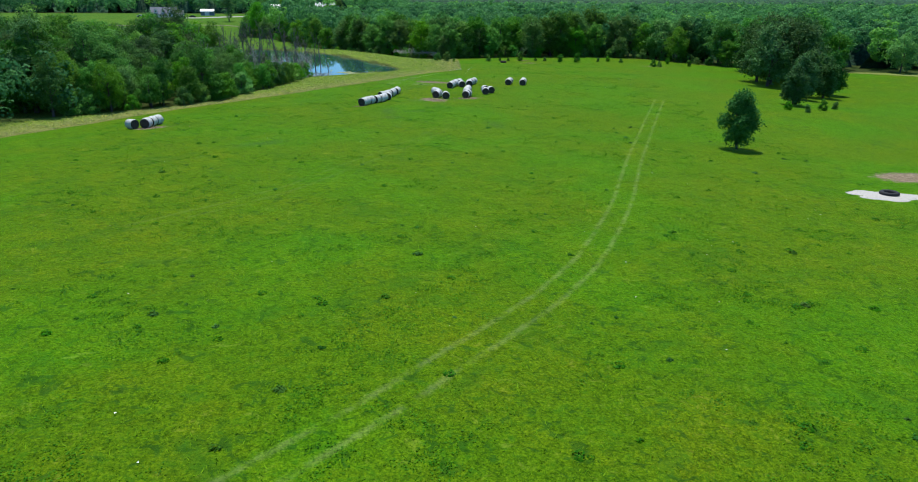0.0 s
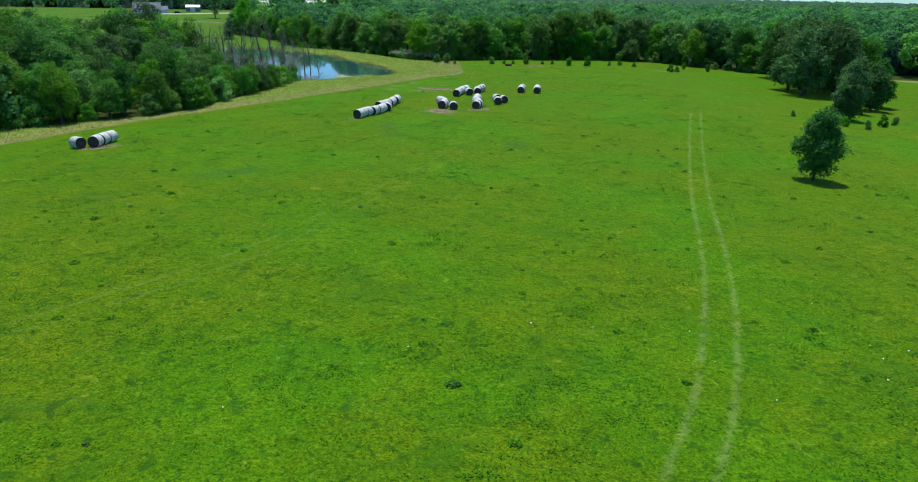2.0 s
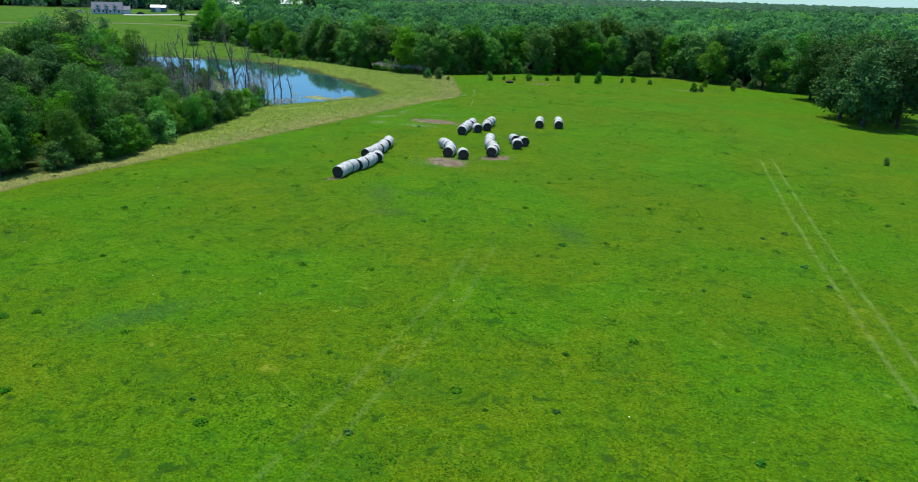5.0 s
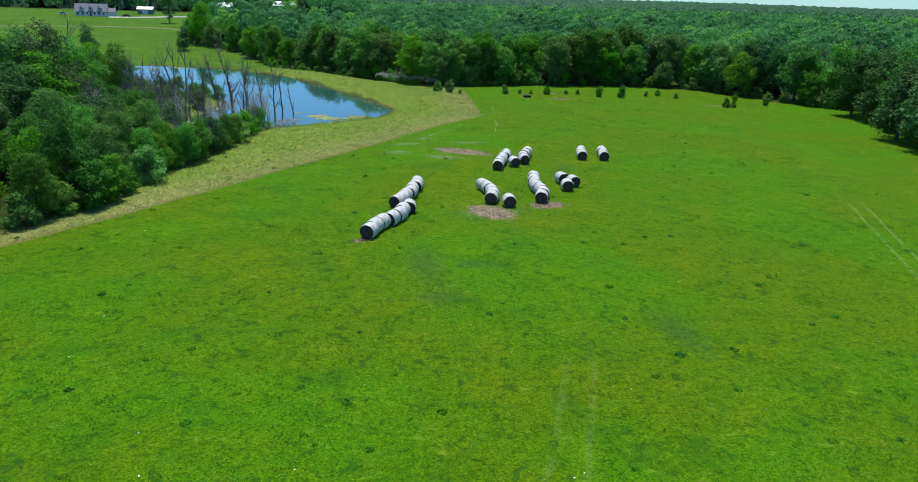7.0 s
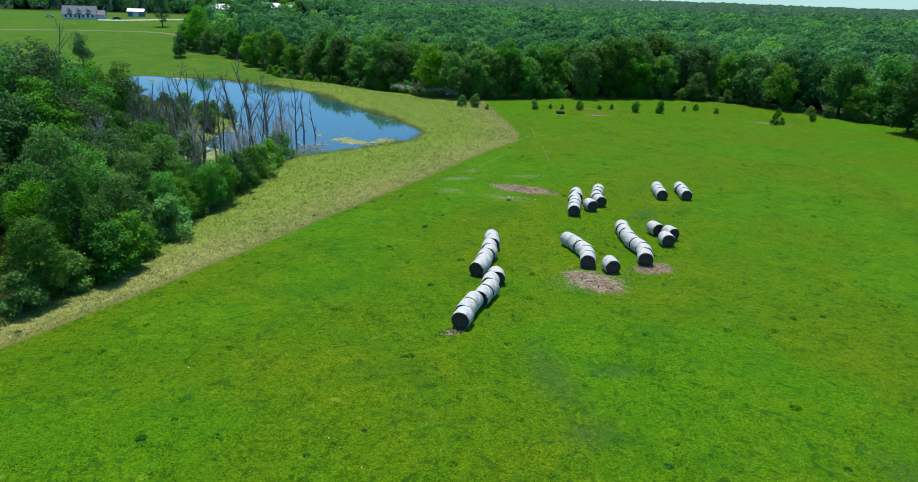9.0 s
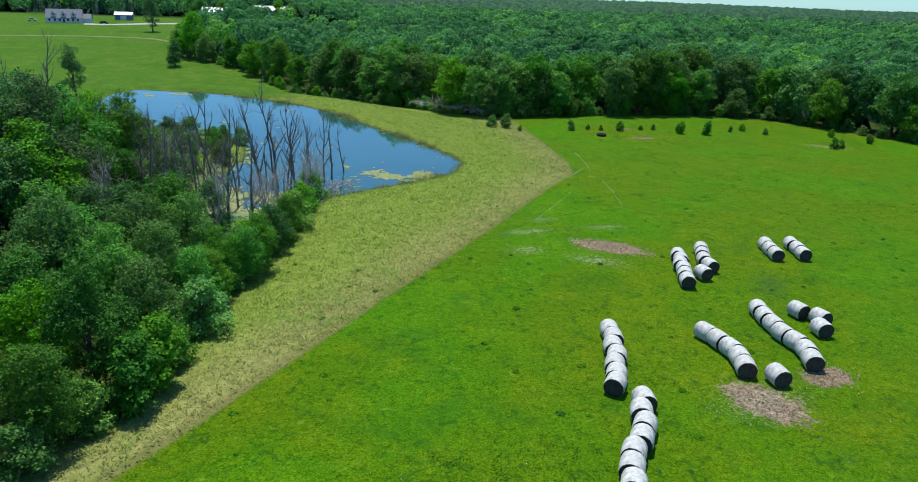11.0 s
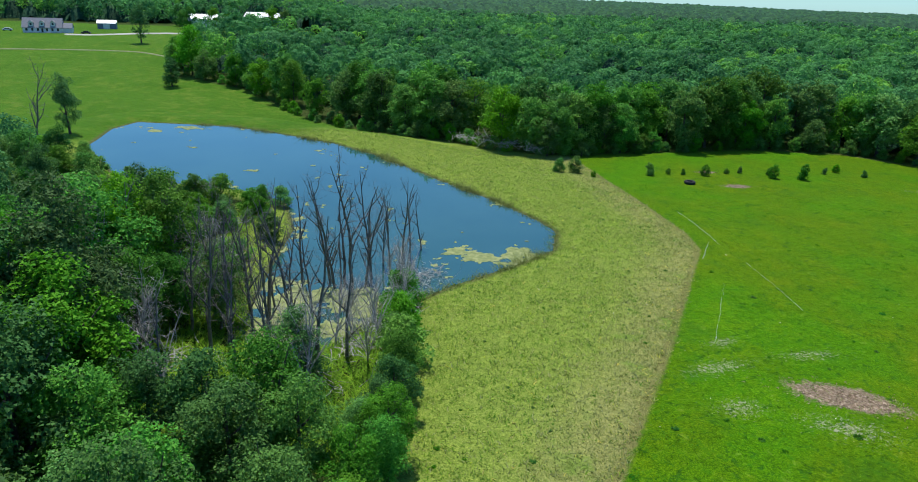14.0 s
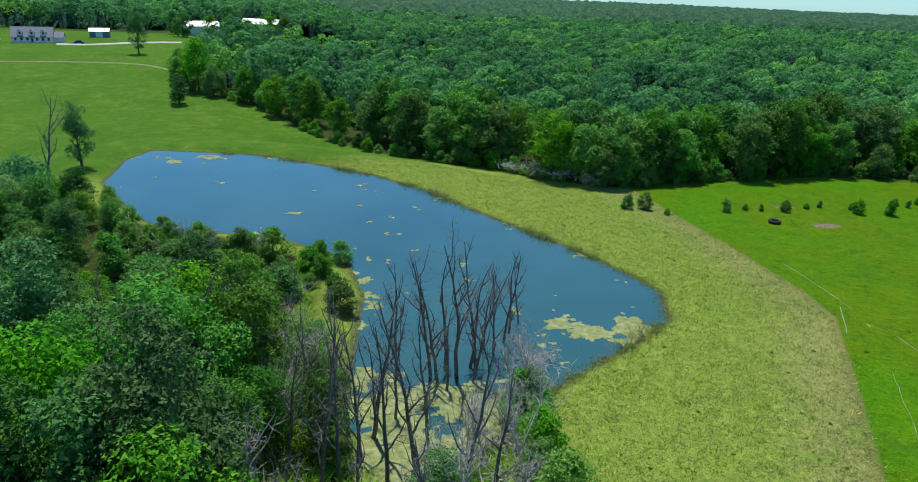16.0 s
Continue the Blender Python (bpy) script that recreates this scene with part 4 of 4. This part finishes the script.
def grass_stuff():
    g = np.random.default_rng(3)
    # rough strip between pasture, woods and pond
    x, y = g.uniform(-75, 4, 120000), g.uniform(95, 300, 120000)
    df, dw, dp, dt = seg_dist(x, y, FIELD), seg_dist(x, y, WOODS), seg_dist(x, y, POND), seg_dist(x, y, FOREST)
    k = (df < -0.1) & (dw < 0.5) & (dp < -0.3) & (dt < 1) & (y < 300 - (x + 40) * 0.6)
    x, y = x[k][:26000], y[k][:26000]
    lush = g.random(len(x)) < 0.1 + 0.65 * sstep(-seg_dist(x, y, FIELD), 2, 14)
    for name, on, stuff, label in (("tall_grass", ~lush, DRY_STUFF, "rough tan uncut grass strip"), ("green_grass", lush, LUSH_STUFF, "yellow-green uncut grass and weeds")):
        px, py = x[on], y[on]
        v, f = blades(g, px, py, height(px, py), g.uniform(0.1, 0.3, len(px)), 0.05, 4, 0.28)
        me = mesh_from(name, v, f, stuff)
        toned(me, np.repeat(0.5 + g.normal(size=len(px)) * 0.2, 12))
        tagged(put(name, me), label, "grass", kind="stuff")
    straw = []
    for (cx, cy), (rx, ry), a in BARE[:7]:
        n = int(130 * rx)
        u, w = g.normal(size=n) * rx * 0.5, g.normal(size=n) * ry * 0.5
        px, py = cx + u * math.cos(a) - w * math.sin(a), cy + u * math.sin(a) + w * math.cos(a)
        straw.append(np.stack([px, py, height(px, py) + 0.04], 1))
    c = np.concatenate(straw)
    v, f = cards(c, g.normal(size=c.shape) * 0.6 + (0, 0, 1), 0.11, g, 0.3, 0.4)
    tagged(put("old_hay", mesh_from("old_hay", v, f, plain("old_hay", (0.3, 0.22, 0.14), 0.95, 0.6, 2.5))), "scattered brown rotting hay on bare ground", "hay", kind="stuff")
    # pasture, the stretch that the camera passes
    x, y = g.uniform(-50, 45, 90000), 18 + 200 * g.random(90000) ** 1.5
    k = (seg_dist(x, y, FIELD) > 0.3) & (np.abs(np.abs(seg_dist(x, y, TRACK, False)) - 0.8) > 0.35)
    x, y = x[k][:50000], y[k][:50000]
    v, f = blades(g, x, y, height(x, y), g.uniform(0.05, 0.13, len(x)), 0.035, 3, 0.22)
    me = mesh_from("pasture_grass", v, f, GRASS_STUFF)
    toned(me, np.repeat(g.uniform(0.2, 0.8, len(x)), 9))
    tagged(put("pasture_grass", me), "short bright green pasture grass", "grass", kind="stuff")
    # a few small white flower heads
    x, y = g.uniform(-50, 45, 170), 20 + 190 * g.random(170)
    c = np.stack([x, y, height(x, y) + 0.12], 1)
    v, f = cards(c, g.normal(size=c.shape) * 0.2 + (0, 0, 1), 0.055, g, 0.1, 0.9)
    tagged(put("white_flowers", mesh_from("white_flowers", v, f, plain("petals", (0.8, 0.8, 0.72), 0.7, 0.1, 3))), "tiny white flower heads in the grass", "flowers", kind="stuff")
    # clover and broad-leaved clumps in patches
    x, y = g.uniform(-55, 50, 60000), 18 + 235 * g.random(60000) ** 1.3
    patchy = np.array([noise.noise((a * 0.13, b * 0.13, 2.2)) + 0.6 * noise.noise((a * 0.5, b * 0.5, 7.7)) for a, b in zip(x, y)]) + g.normal(size=len(x)) * 0.16
    k = (patchy > 0.3) & (np.abs(np.abs(seg_dist(x, y, TRACK, False)) - 0.8) > 0.5)
    x, y = x[k][:6500], y[k][:6500]
    n = 14
    c = np.stack([np.repeat(x, n), np.repeat(y, n), np.repeat(height(x, y), n)], 1) + g.normal(size=(len(x) * n, 3)) * (0.24, 0.24, 0.02) + (0, 0, 0.05)
    v, f = cards(c, g.normal(size=c.shape) * 0.5 + (0, 0, 1), 0.06, g)
    me = mesh_from("clover", v, f, CLOVER)
    toned(me, np.repeat(g.uniform(0.3, 0.75, len(x)), n * 3))
    tagged(put("clover", me), "dark green clover patches in the pasture", "clover", kind="stuff")
    # small weed clumps past those that stand out singly
    x, y = g.uniform(-48, 50, 420), 17 + 200 * g.random(420) ** 1.35
    k = seg_dist(x, y, FIELD) > 0.6
    x, y = x[k], y[k]
    n, r = 36, np.repeat(g.uniform(0.08, 0.3, len(x)), 36)[:, None]
    d = g.normal(size=(len(x) * n, 3))
    d[:, 2] = np.abs(d[:, 2])
    d /= np.linalg.norm(d, axis=1, keepdims=True)
    c = np.stack([np.repeat(x, n), np.repeat(y, n), np.repeat(height(x, y), n)], 1) + d * r * (1.2, 1.2, 0.7)
    v, f = cards(c, d + (0, 0, 0.8), r[:, 0] * 0.3, g)
    tagged(put("weed_patches", mesh_from("weed_patches", v, f, WEED_MAT)), "small dark green weed clumps dotted over the pasture", "weeds", kind="stuff")
    # sedge under the dead trees and on the spit
    x, y = np.concatenate([g.uniform(-68, -44, 5000), g.uniform(-66, -56, 2500)]), np.concatenate([g.uniform(170, 200, 5000), g.uniform(212, 248, 2500)])
    k = (seg_dist(x, y, WOODS) > 1.5) & (seg_dist(x, y, POND) < 0.6)
    x, y = x[k], y[k]
    v, f = blades(g, x, y, height(x, y), g.uniform(0.4, 0.9, len(x)), 0.05, 5, 0.3)
    me = mesh_from("sedge", v, f, SEDGE)
    toned(me, np.repeat(g.uniform(0.3, 0.9, len(x)), 15))
    tagged(put("sedge", me), "bright yellow-green marsh grass at the pond edge", "marsh grass", kind="stuff")
    # reeds along the far bank
    pts = []
    for (ax, ay), (bx, by) in zip(POND[3:17], POND[4:18]):
        n = int(math.hypot(bx - ax, by - ay) * 16)
        u = g.random(n)
        u = u[np.sin(u * 9 + ax) + np.sin(u * 23 + ay) > -0.4]
        n = len(u)
        pts.append(np.stack([ax + (bx - ax) * u + g.normal(size=n) * 0.5, ay + (by - ay) * u + g.normal(size=n) * 0.5], 1))
    p = np.concatenate(pts)
    v, f = blades(g, p[:, 0], p[:, 1], np.maximum(height(p[:, 0], p[:, 1]), WATER - 0.05), g.uniform(0.5, 1.4, len(p)) * (0.6 + 0.4 * np.sin(p[:, 0] * 0.4)), 0.04, 4, 0.3)
    tagged(put("reeds", mesh_from("reeds", v, f, leafy("reed_blades", (0.08, 0.13, 0.02), (0.14, 0.2, 0.035), (0.24, 0.28, 0.08), 0.4))),
           "green reeds and cattails along the pond bank", "reeds", kind="stuff")


grass_stuff()


def weed_kind(seed, r):
    g = np.random.default_rng(seed)
    n = 90
    d = g.normal(size=(n, 3))
    d[:, 2] = np.abs(d[:, 2])
    d /= np.linalg.norm(d, axis=1, keepdims=True)
    v, f = cards(d * r * g.uniform(0.4, 1, n)[:, None] * (1, 1, 0.7), d + (0, 0, 0.8), r * 0.2, g)
    ob = put("weed", mesh_from("weed", v, f, WEED_MAT))
    return tagged(ob, "dark green leafy weed clump in the pasture", "weed", "weeds in the pasture")


WEEDS = [weed_kind(61, 0.3), weed_kind(62, 0.4)]
for i in range(230):
    x, y = rng.uniform(-45, 48), 16 + 190 * rng.random() ** 1.3
    if float(seg_dist(np.array([x]), np.array([y]), FIELD)[0]) > 0.5:
        s = rng.uniform(0.3, 1.0) ** 1.3 * 1.15
        copy_thing(WEEDS[i % 2], pose(x, y, ground_z(x, y), 0, 0, rng.uniform(0, 360)) @ Matrix.Scale(s, 4))
strip = 0
while strip < 60:
    x, y = rng.uniform(-60, -2), rng.uniform(120, 270)
    px, py = np.array([x]), np.array([y])
    if seg_dist(px, py, FIELD)[0] < -1 and seg_dist(px, py, WOODS)[0] < -1 and seg_dist(px, py, POND)[0] < -2 and seg_dist(px, py, FOREST)[0] < -2:
        strip += 1
        copy_thing(WEEDS[strip % 2], pose(x, y, ground_z(x, y), 0, 0, rng.uniform(0, 360)) @ Matrix.Scale(rng.uniform(0.35, 0.85), 4))
for x, y in ((-22.2, 34), (-17.6, 36.8), (22.2, 40.8), (-4.5, 40)):
    copy_thing(WEEDS[0], pose(x, y, ground_z(x, y)) @ Matrix.Scale(1.2, 4))
for kind in WEEDS:
    drop_kind(kind)

# ---------------- house, sheds, vehicles ----------------
WHITE_WALL = plain("white_siding", (0.72, 0.72, 0.7), 0.6, 0.06, 1.2)
ROOF_GREY = plain("grey_shingles", (0.2, 0.21, 0.23), 0.85, 0.2, 5)
ROOF_PALE = plain("pale_metal_roof", (0.75, 0.77, 0.78), 0.4, 0.08, 1, 0.2)
SHED_BLUE = plain("blue_grey_siding", (0.16, 0.2, 0.26), 0.7, 0.15, 2)
GLASS = plain("window_glass", (0.03, 0.04, 0.05), 0.08, 0.1, 1, 0, 0, 0.5)
DARK = plain("dark_paint", (0.03, 0.03, 0.035), 0.35, 0.2, 2)
RUBBER = plain("rubber", (0.025, 0.025, 0.027), 0.8, 0.3, 8)
DIRT = plain("pale_gravel", (0.44, 0.42, 0.37), 0.95, 0.25, 6, bump=0.7)


def gable(x0, x1, y0, y1, z0, z1, over=0.4, thick=0.2):
    """A gabled roof with its ridge along x."""
    bm = bmesh.new()
    ym = (y0 + y1) / 2
    s = (z1 - z0) / (ym - y0)
    for a, b in ((y0 - over, ym), (y1 + over, ym)):
        zl = z0 - over * s
        q = [bm.verts.new(p) for p in ((x0 - over, a, zl), (x1 + over, a, zl), (x1 + over, b, z1), (x0 - over, b, z1),
                                       (x0 - over, a, zl + thick), (x1 + over, a, zl + thick), (x1 + over, b, z1 + thick), (x0 - over, b, z1 + thick))]
        for k in ((0, 1, 2, 3), (7, 6, 5, 4), (0, 4, 5, 1), (1, 5, 6, 2), (2, 6, 7, 3), (3, 7, 4, 0)):
            bm.faces.new([q[i] for i in k])
    bmesh.ops.recalc_face_normals(bm, faces=bm.faces[:])
    return bm


def gable_wall(x0, x1, y0, y1, zt, zr):
    bm = bmesh.new()
    ym = (y0 + y1) / 2
    prof = ((y0, -0.6), (y1, -0.6), (y1, zt), (ym, zr), (y0, zt))
    a = [bm.verts.new((x0, y, z)) for y, z in prof]
    b = [bm.verts.new((x1, y, z)) for y, z in prof]
    bm.faces.new(a)
    bm.faces.new(b[::-1])
    for i in range(5):
        j = (i + 1) % 5
        bm.faces.new((a[i], b[i], b[j], a[j]))
    bmesh.ops.recalc_face_normals(bm, faces=bm.faces[:])
    return bm


def window(parent, x, y, z, w, h):
    f = part("window", boxes((x - w / 2 - 0.1, x + w / 2 + 0.1, y - 0.08, y, z - 0.1, z + h + 0.1)), WHITE_WALL, parent)
    part("pane", boxes((x - w / 2, x + w / 2, y - 0.1, y - 0.082, z, z + h)), GLASS, f, "dark reflecting pane")


def make_house():
    top = new("house")
    tagged(top, "white farmhouse with grey roof and three dormers", "house")
    part("wall", gable_wall(-10, 10, -5, 5, 2.8, 7.6), WHITE_WALL, top)
    part("roof", gable(-10, 10, -5, 5, 2.85, 7.7), ROOF_GREY, top, "grey shingle roof")
    for x in (-5.6, 0, 5.6):
        d = part("dormer", gable_wall(-1.9, 1.9, -1.15, 1.15, 1.8, 3.0), WHITE_WALL, top)
        d.matrix_basis = pose(x, -2.6, 3.6, 0, 0, 90)
        r = part("dormer_roof", gable(-1.9, 1.9, -1.15, 1.15, 1.85, 3.05, 0.3, 0.14), ROOF_GREY, d)
        part("pane", boxes((-1.95, -1.91, -0.5, 0.5, 0.5, 1.7)), GLASS, d, "dark dormer window")
    for x in (-8, -5, -2.2, 2.4, 5.2, 8):
        window(top, x, -5.0, 0.9, 1.1, 1.5)
    part("door", boxes((-0.5, 0.5, -5.08, -5.0, 0.2, 2.3)), DARK, top)
    part("porch", boxes((-9, 9, -7.0, -5.09, -0.5, 0.2)), plain("porch_boards", (0.4, 0.38, 0.36), 0.8), top)
    w = part("wing", gable_wall(10.03, 15, -3.5, 3.5, 2.5, 5.0), WHITE_WALL, top)
    part("wing_roof", gable(10.03, 15, -3.5, 3.5, 2.55, 5.1, 0.3), ROOF_GREY, w)
    top.matrix_basis = pose(-205, 512, ground_z(-205, 512), 0, 0, 12) @ Matrix.Scale(0.85, 4)


def make_shed(x, y, turn, sx, sy, h, wall, roof, label):
    top = new("barn")
    tagged(top, label, "barn")
    part("wall", gable_wall(-sx, sx, -sy, sy, h, h + sy * 0.45), wall, top)
    part("roof", gable(-sx, sx, -sy, sy, h + 0.05, h + 0.05 + sy * 0.45, 0.4, 0.12), roof, top)
    part("door", boxes((-1.6, 1.6, -sy - 0.08, -sy, -0.3, h * 0.85)), WHITE_WALL, top)
    top.matrix_basis = pose(x, y, ground_z(x, y), 0, 0, turn)


def make_car(x, y, turn, paint, label):
    top = new("car")
    tagged(top, label, "car")
    bm = boxes((-2.2, 2.2, -0.9, 0.9, 0.35, 0.95), (-1.3, 1.2, -0.8, 0.8, 0.95, 1.5), bevel=0.12)
    part("body", bm, paint, top)
    part("windows", boxes((-1.2, 1.1, -0.83, 0.83, 1.0, 1.4), bevel=0.05), GLASS, top)
    for wx in (-1.4, 1.4):
        for wy in (-0.85, 0.85):
            bm = bmesh.new()
            bmesh.ops.create_cone(bm, cap_ends=True, segments=14, radius1=0.34, radius2=0.34, depth=0.22, matrix=Matrix.Translation((wx, wy, 0.34)) @ Matrix.Rotation(math.pi / 2, 4, "X"))
            part("wheel", bm, RUBBER, top)
    top.matrix_basis = pose(x, y, ground_z(x, y), 0, 0, turn)


make_house()
make_shed(-186, 545, 10, 4.5, 3, 3, SHED_BLUE, ROOF_PALE, "dark shed with pale metal roof behind the house")
make_shed(-143, 586, 25, 9, 5.5, 5.0, WHITE_WALL, ROOF_PALE, "long barn with pale metal roof among trees")
make_shed(-112, 612, -10, 11, 6, 6.0, SHED_BLUE, ROOF_PALE, "blue-grey barn with white metal roof among trees")
make_shed(240, 906, 10, 6, 4, 8.0, WHITE_WALL, ROOF_PALE, "white barn far off in the forest")
make_car(-184, 508, 10, DARK, "dark car parked on the gravel drive")
make_car(-222, 512, 14, plain("white_paint", (0.75, 0.75, 0.75), 0.3, 0.05), "white car parked beside the farmhouse")

# ---------------- small things in the pasture ----------------


def ring_thing(name, x, y, r, tube_r, squash, material, label, category):
    bm = bmesh.new()
    n, k = 28, 10
    vs = [[bm.verts.new(((r + tube_r * math.cos(b)) * math.cos(a), (r + tube_r * math.cos(b)) * math.sin(a), tube_r * squash * (math.sin(b) + 0.97)))
           for b in (2 * math.pi * j / k for j in range(k))] for a in (2 * math.pi * i / n for i in range(n))]
    for i in range(n):
        for j in range(k):
            bm.faces.new((vs[i][j], vs[(i + 1) % n][j], vs[(i + 1) % n][(j + 1) % k], vs[i][(j + 1) % k]))
    bmesh.ops.recalc_face_normals(bm, faces=bm.faces[:])
    ob = part(name, bm, material, None, label, True)
    ob["category"] = category
    ob.matrix_basis = pose(x, y, ground_z(x, y))
    return ob


def pad(name, x, y, rx, ry, material, label, category):
    """A low uneven spread of gravel."""
    bm = bmesh.new()
    g = np.random.default_rng(int(rx * 10))
    rings = []
    for q in (0.0, 0.4, 0.75, 0.92, 1.0):
        row = []
        for k in range(40):
            a = 2 * math.pi * k / 40
            j = 1 + (0.16 * math.sin(3 * a + 1) + 0.1 * math.sin(7 * a) + g.normal() * 0.05) * q
            px, py = x + rx * q * j * math.cos(a), y + ry * q * j * math.sin(a)
            row.append(bm.verts.new((px, py, ground_z(px, py) + (0.09 * (1 - q ** 4) if q < 1 else -0.05))))
        rings.append(row)
    for a, b in zip(rings, rings[1:]):
        for k in range(40):
            bm.faces.new((a[k], a[(k + 1) % 40], b[(k + 1) % 40], b[k]))
    bmesh.ops.remove_doubles(bm, verts=bm.verts[:], dist=1e-4)
    bmesh.ops.recalc_face_normals(bm, faces=bm.faces[:])
    ob = part(name, bm, material, None, label, True)
    ob["category"] = category
    return ob


pad("gravel_pad", 47, 73.6, 4.7, 2.3, DIRT, "pale gravel pad in the green pasture", "gravel")
ring_thing("tyre_trough", 47.2, 74.0, 0.78, 0.23, 1.0, RUBBER, "black tractor tyre water trough on pale gravel", "trough")
ring_thing("tyre_trough", 15.8, 254.0, 0.85, 0.25, 1.3, RUBBER, "black tyre water trough standing in the pasture", "trough")


def cord(name, pts, r, material, label, category, lift=0.03):
    vs = []
    for i in range(len(pts) - 1):
        (ax, ay), (bx, by) = pts[i], pts[i + 1]
        n = max(2, int(math.hypot(bx - ax, by - ay) / 0.8))
        for k in range(n):
            u = k / n
            x, y = ax + (bx - ax) * u + rng.normal() * 0.04, ay + (by - ay) * u + rng.normal() * 0.04
            vs.append((x, y, ground_z(x, y) + lift))
    v, f = tube(vs, [r] * len(vs), 5)
    return tagged(put(name, mesh_from(name, v, f, material, True)), label, category)


HOSE = plain("white_hose", (0.75, 0.75, 0.72), 0.5, 0.1, 2)

TAPE = "white fence tape lying in the grass"
cord("fence_tape", [(4.2, 233.5), (4.1, 227), (3.5, 220.3), (2.5, 215)], 0.011, HOSE, TAPE, "fence tape", 0.06)
cord("fence_tape", [(1.5, 211.8), (1.1, 210.3)], 0.016, HOSE, TAPE, "fence tape", 0.06)
cord("fence_tape", [(2.6, 208.4), (2.0, 201.5), (1.2, 195.4), (0.7, 191.9)], 0.009, HOSE, TAPE, "fence tape", 0.05)
cord("fence_tape", [(-4.2, 200.9), (-7.4, 195.4), (-9.6, 191.4), (-13.4, 185)], 0.006, HOSE, TAPE, "fence tape", 0.05)
cord("fence_tape", [(1.4, 216.6), (-1.0, 212.6), (-3.4, 208.6)], 0.015, HOSE, "white fence tape along the edge of the pasture", "fence tape", 0.25)


def ribbon(name, pts, w, material, label, category, lift=0.12):
    """A strip of worn ground laid along a line."""
    line = smooth_line(pts, 12)
    vs, fs = [], []
    for i, (x, y) in enumerate(line):
        a, b = line[max(i - 1, 0)], line[min(i + 1, len(line) - 1)]
        d = Vector((b[0] - a[0], b[1] - a[1])).normalized()
        for s in (-1, -0.5, 0.5, 1):
            ww = w * s * (1 + 0.12 * math.sin(i * 1.7 + s))
            px, py = x - d.y * ww, y + d.x * ww
            vs.append((px, py, ground_z(px, py) + (lift if abs(s) < 1 else -0.1)))
        if i:
            o = 4 * i
            fs += [(o - 4 + k, o - 3 + k, o + 1 + k, o + k) for k in range(3)]
    return tagged(put(name, mesh_from(name, vs, fs, material, True)), label, category, kind="structure")


ribbon("drive", [(-192, 503), (-178, 505), (-160, 519), (-142, 526)], 1.7, DIRT, "pale gravel drive beside the farmhouse", "drive", 0.35)
ribbon("farm_lane", [(-262, 440), (-220, 446), (-180, 452), (-146, 452), (-128, 440)], 0.45, plain("worn_earth", (0.26, 0.27, 0.13), 0.95, 0.3, 1.0), "worn farm lane across the meadow", "lane", 0.3)


def brush_kind(seed):
    """A heap of bleached fallen branches."""
    g = np.random.default_rng(seed)
    pieces = []
    for i in range(70):
        p = g.normal(size=3) * (1.3, 1.3, 0.25) + (0, 0, 0.5)
        p[2] = abs(p[2])
        d = g.normal(size=3) * (1, 1, 0.35)
        pieces.append(tube(*bough(g, p, d, g.uniform(0.8, 2.6), g.uniform(0.015, 0.06), 4, 0.2, 0.02), 4))
    v, f = join(pieces)
    return np.array(v), f


BRUSH = [brush_kind(71), brush_kind(72)]
heaps = []
for i, (x, y, s) in enumerate(((-80.5, 227.5, 1.2), (-79, 232, 1.2), (-83, 236, 1.0), (-73.5, 240, 0.9), (-86, 242, 1.1), (-66, 226, 0.9), (-64, 186, 1.1), (-69, 200, 1.2),
                               (-57, 178, 1.2), (-48, 188, 1.1), (-46, 192, 1.2), (-44, 196, 1.1), (-42.5, 203, 1.0), (-40.5, 206.5, 1.0), (-39, 209, 0.8),
                               (-24, 294, 1.1), (-19, 292, 1.3), (-14, 287, 1.2), (-9, 282.5, 1.1), (-52, 182, 1.1))):
    v, f = BRUSH[i % 2]
    c, e = math.cos(i) * s, math.sin(i) * s
    heaps.append((v @ np.array(((c, e, 0), (-e, c, 0), (0, 0, s))) + (x, y, max(ground_z(x, y), WATER - 0.1)), f))
v, f = join(heaps)
tagged(put("brush", mesh_from("brush", v, f, DEADPALE, True)), "tangled heaps of bleached dead branches", "brush", kind="stuff")
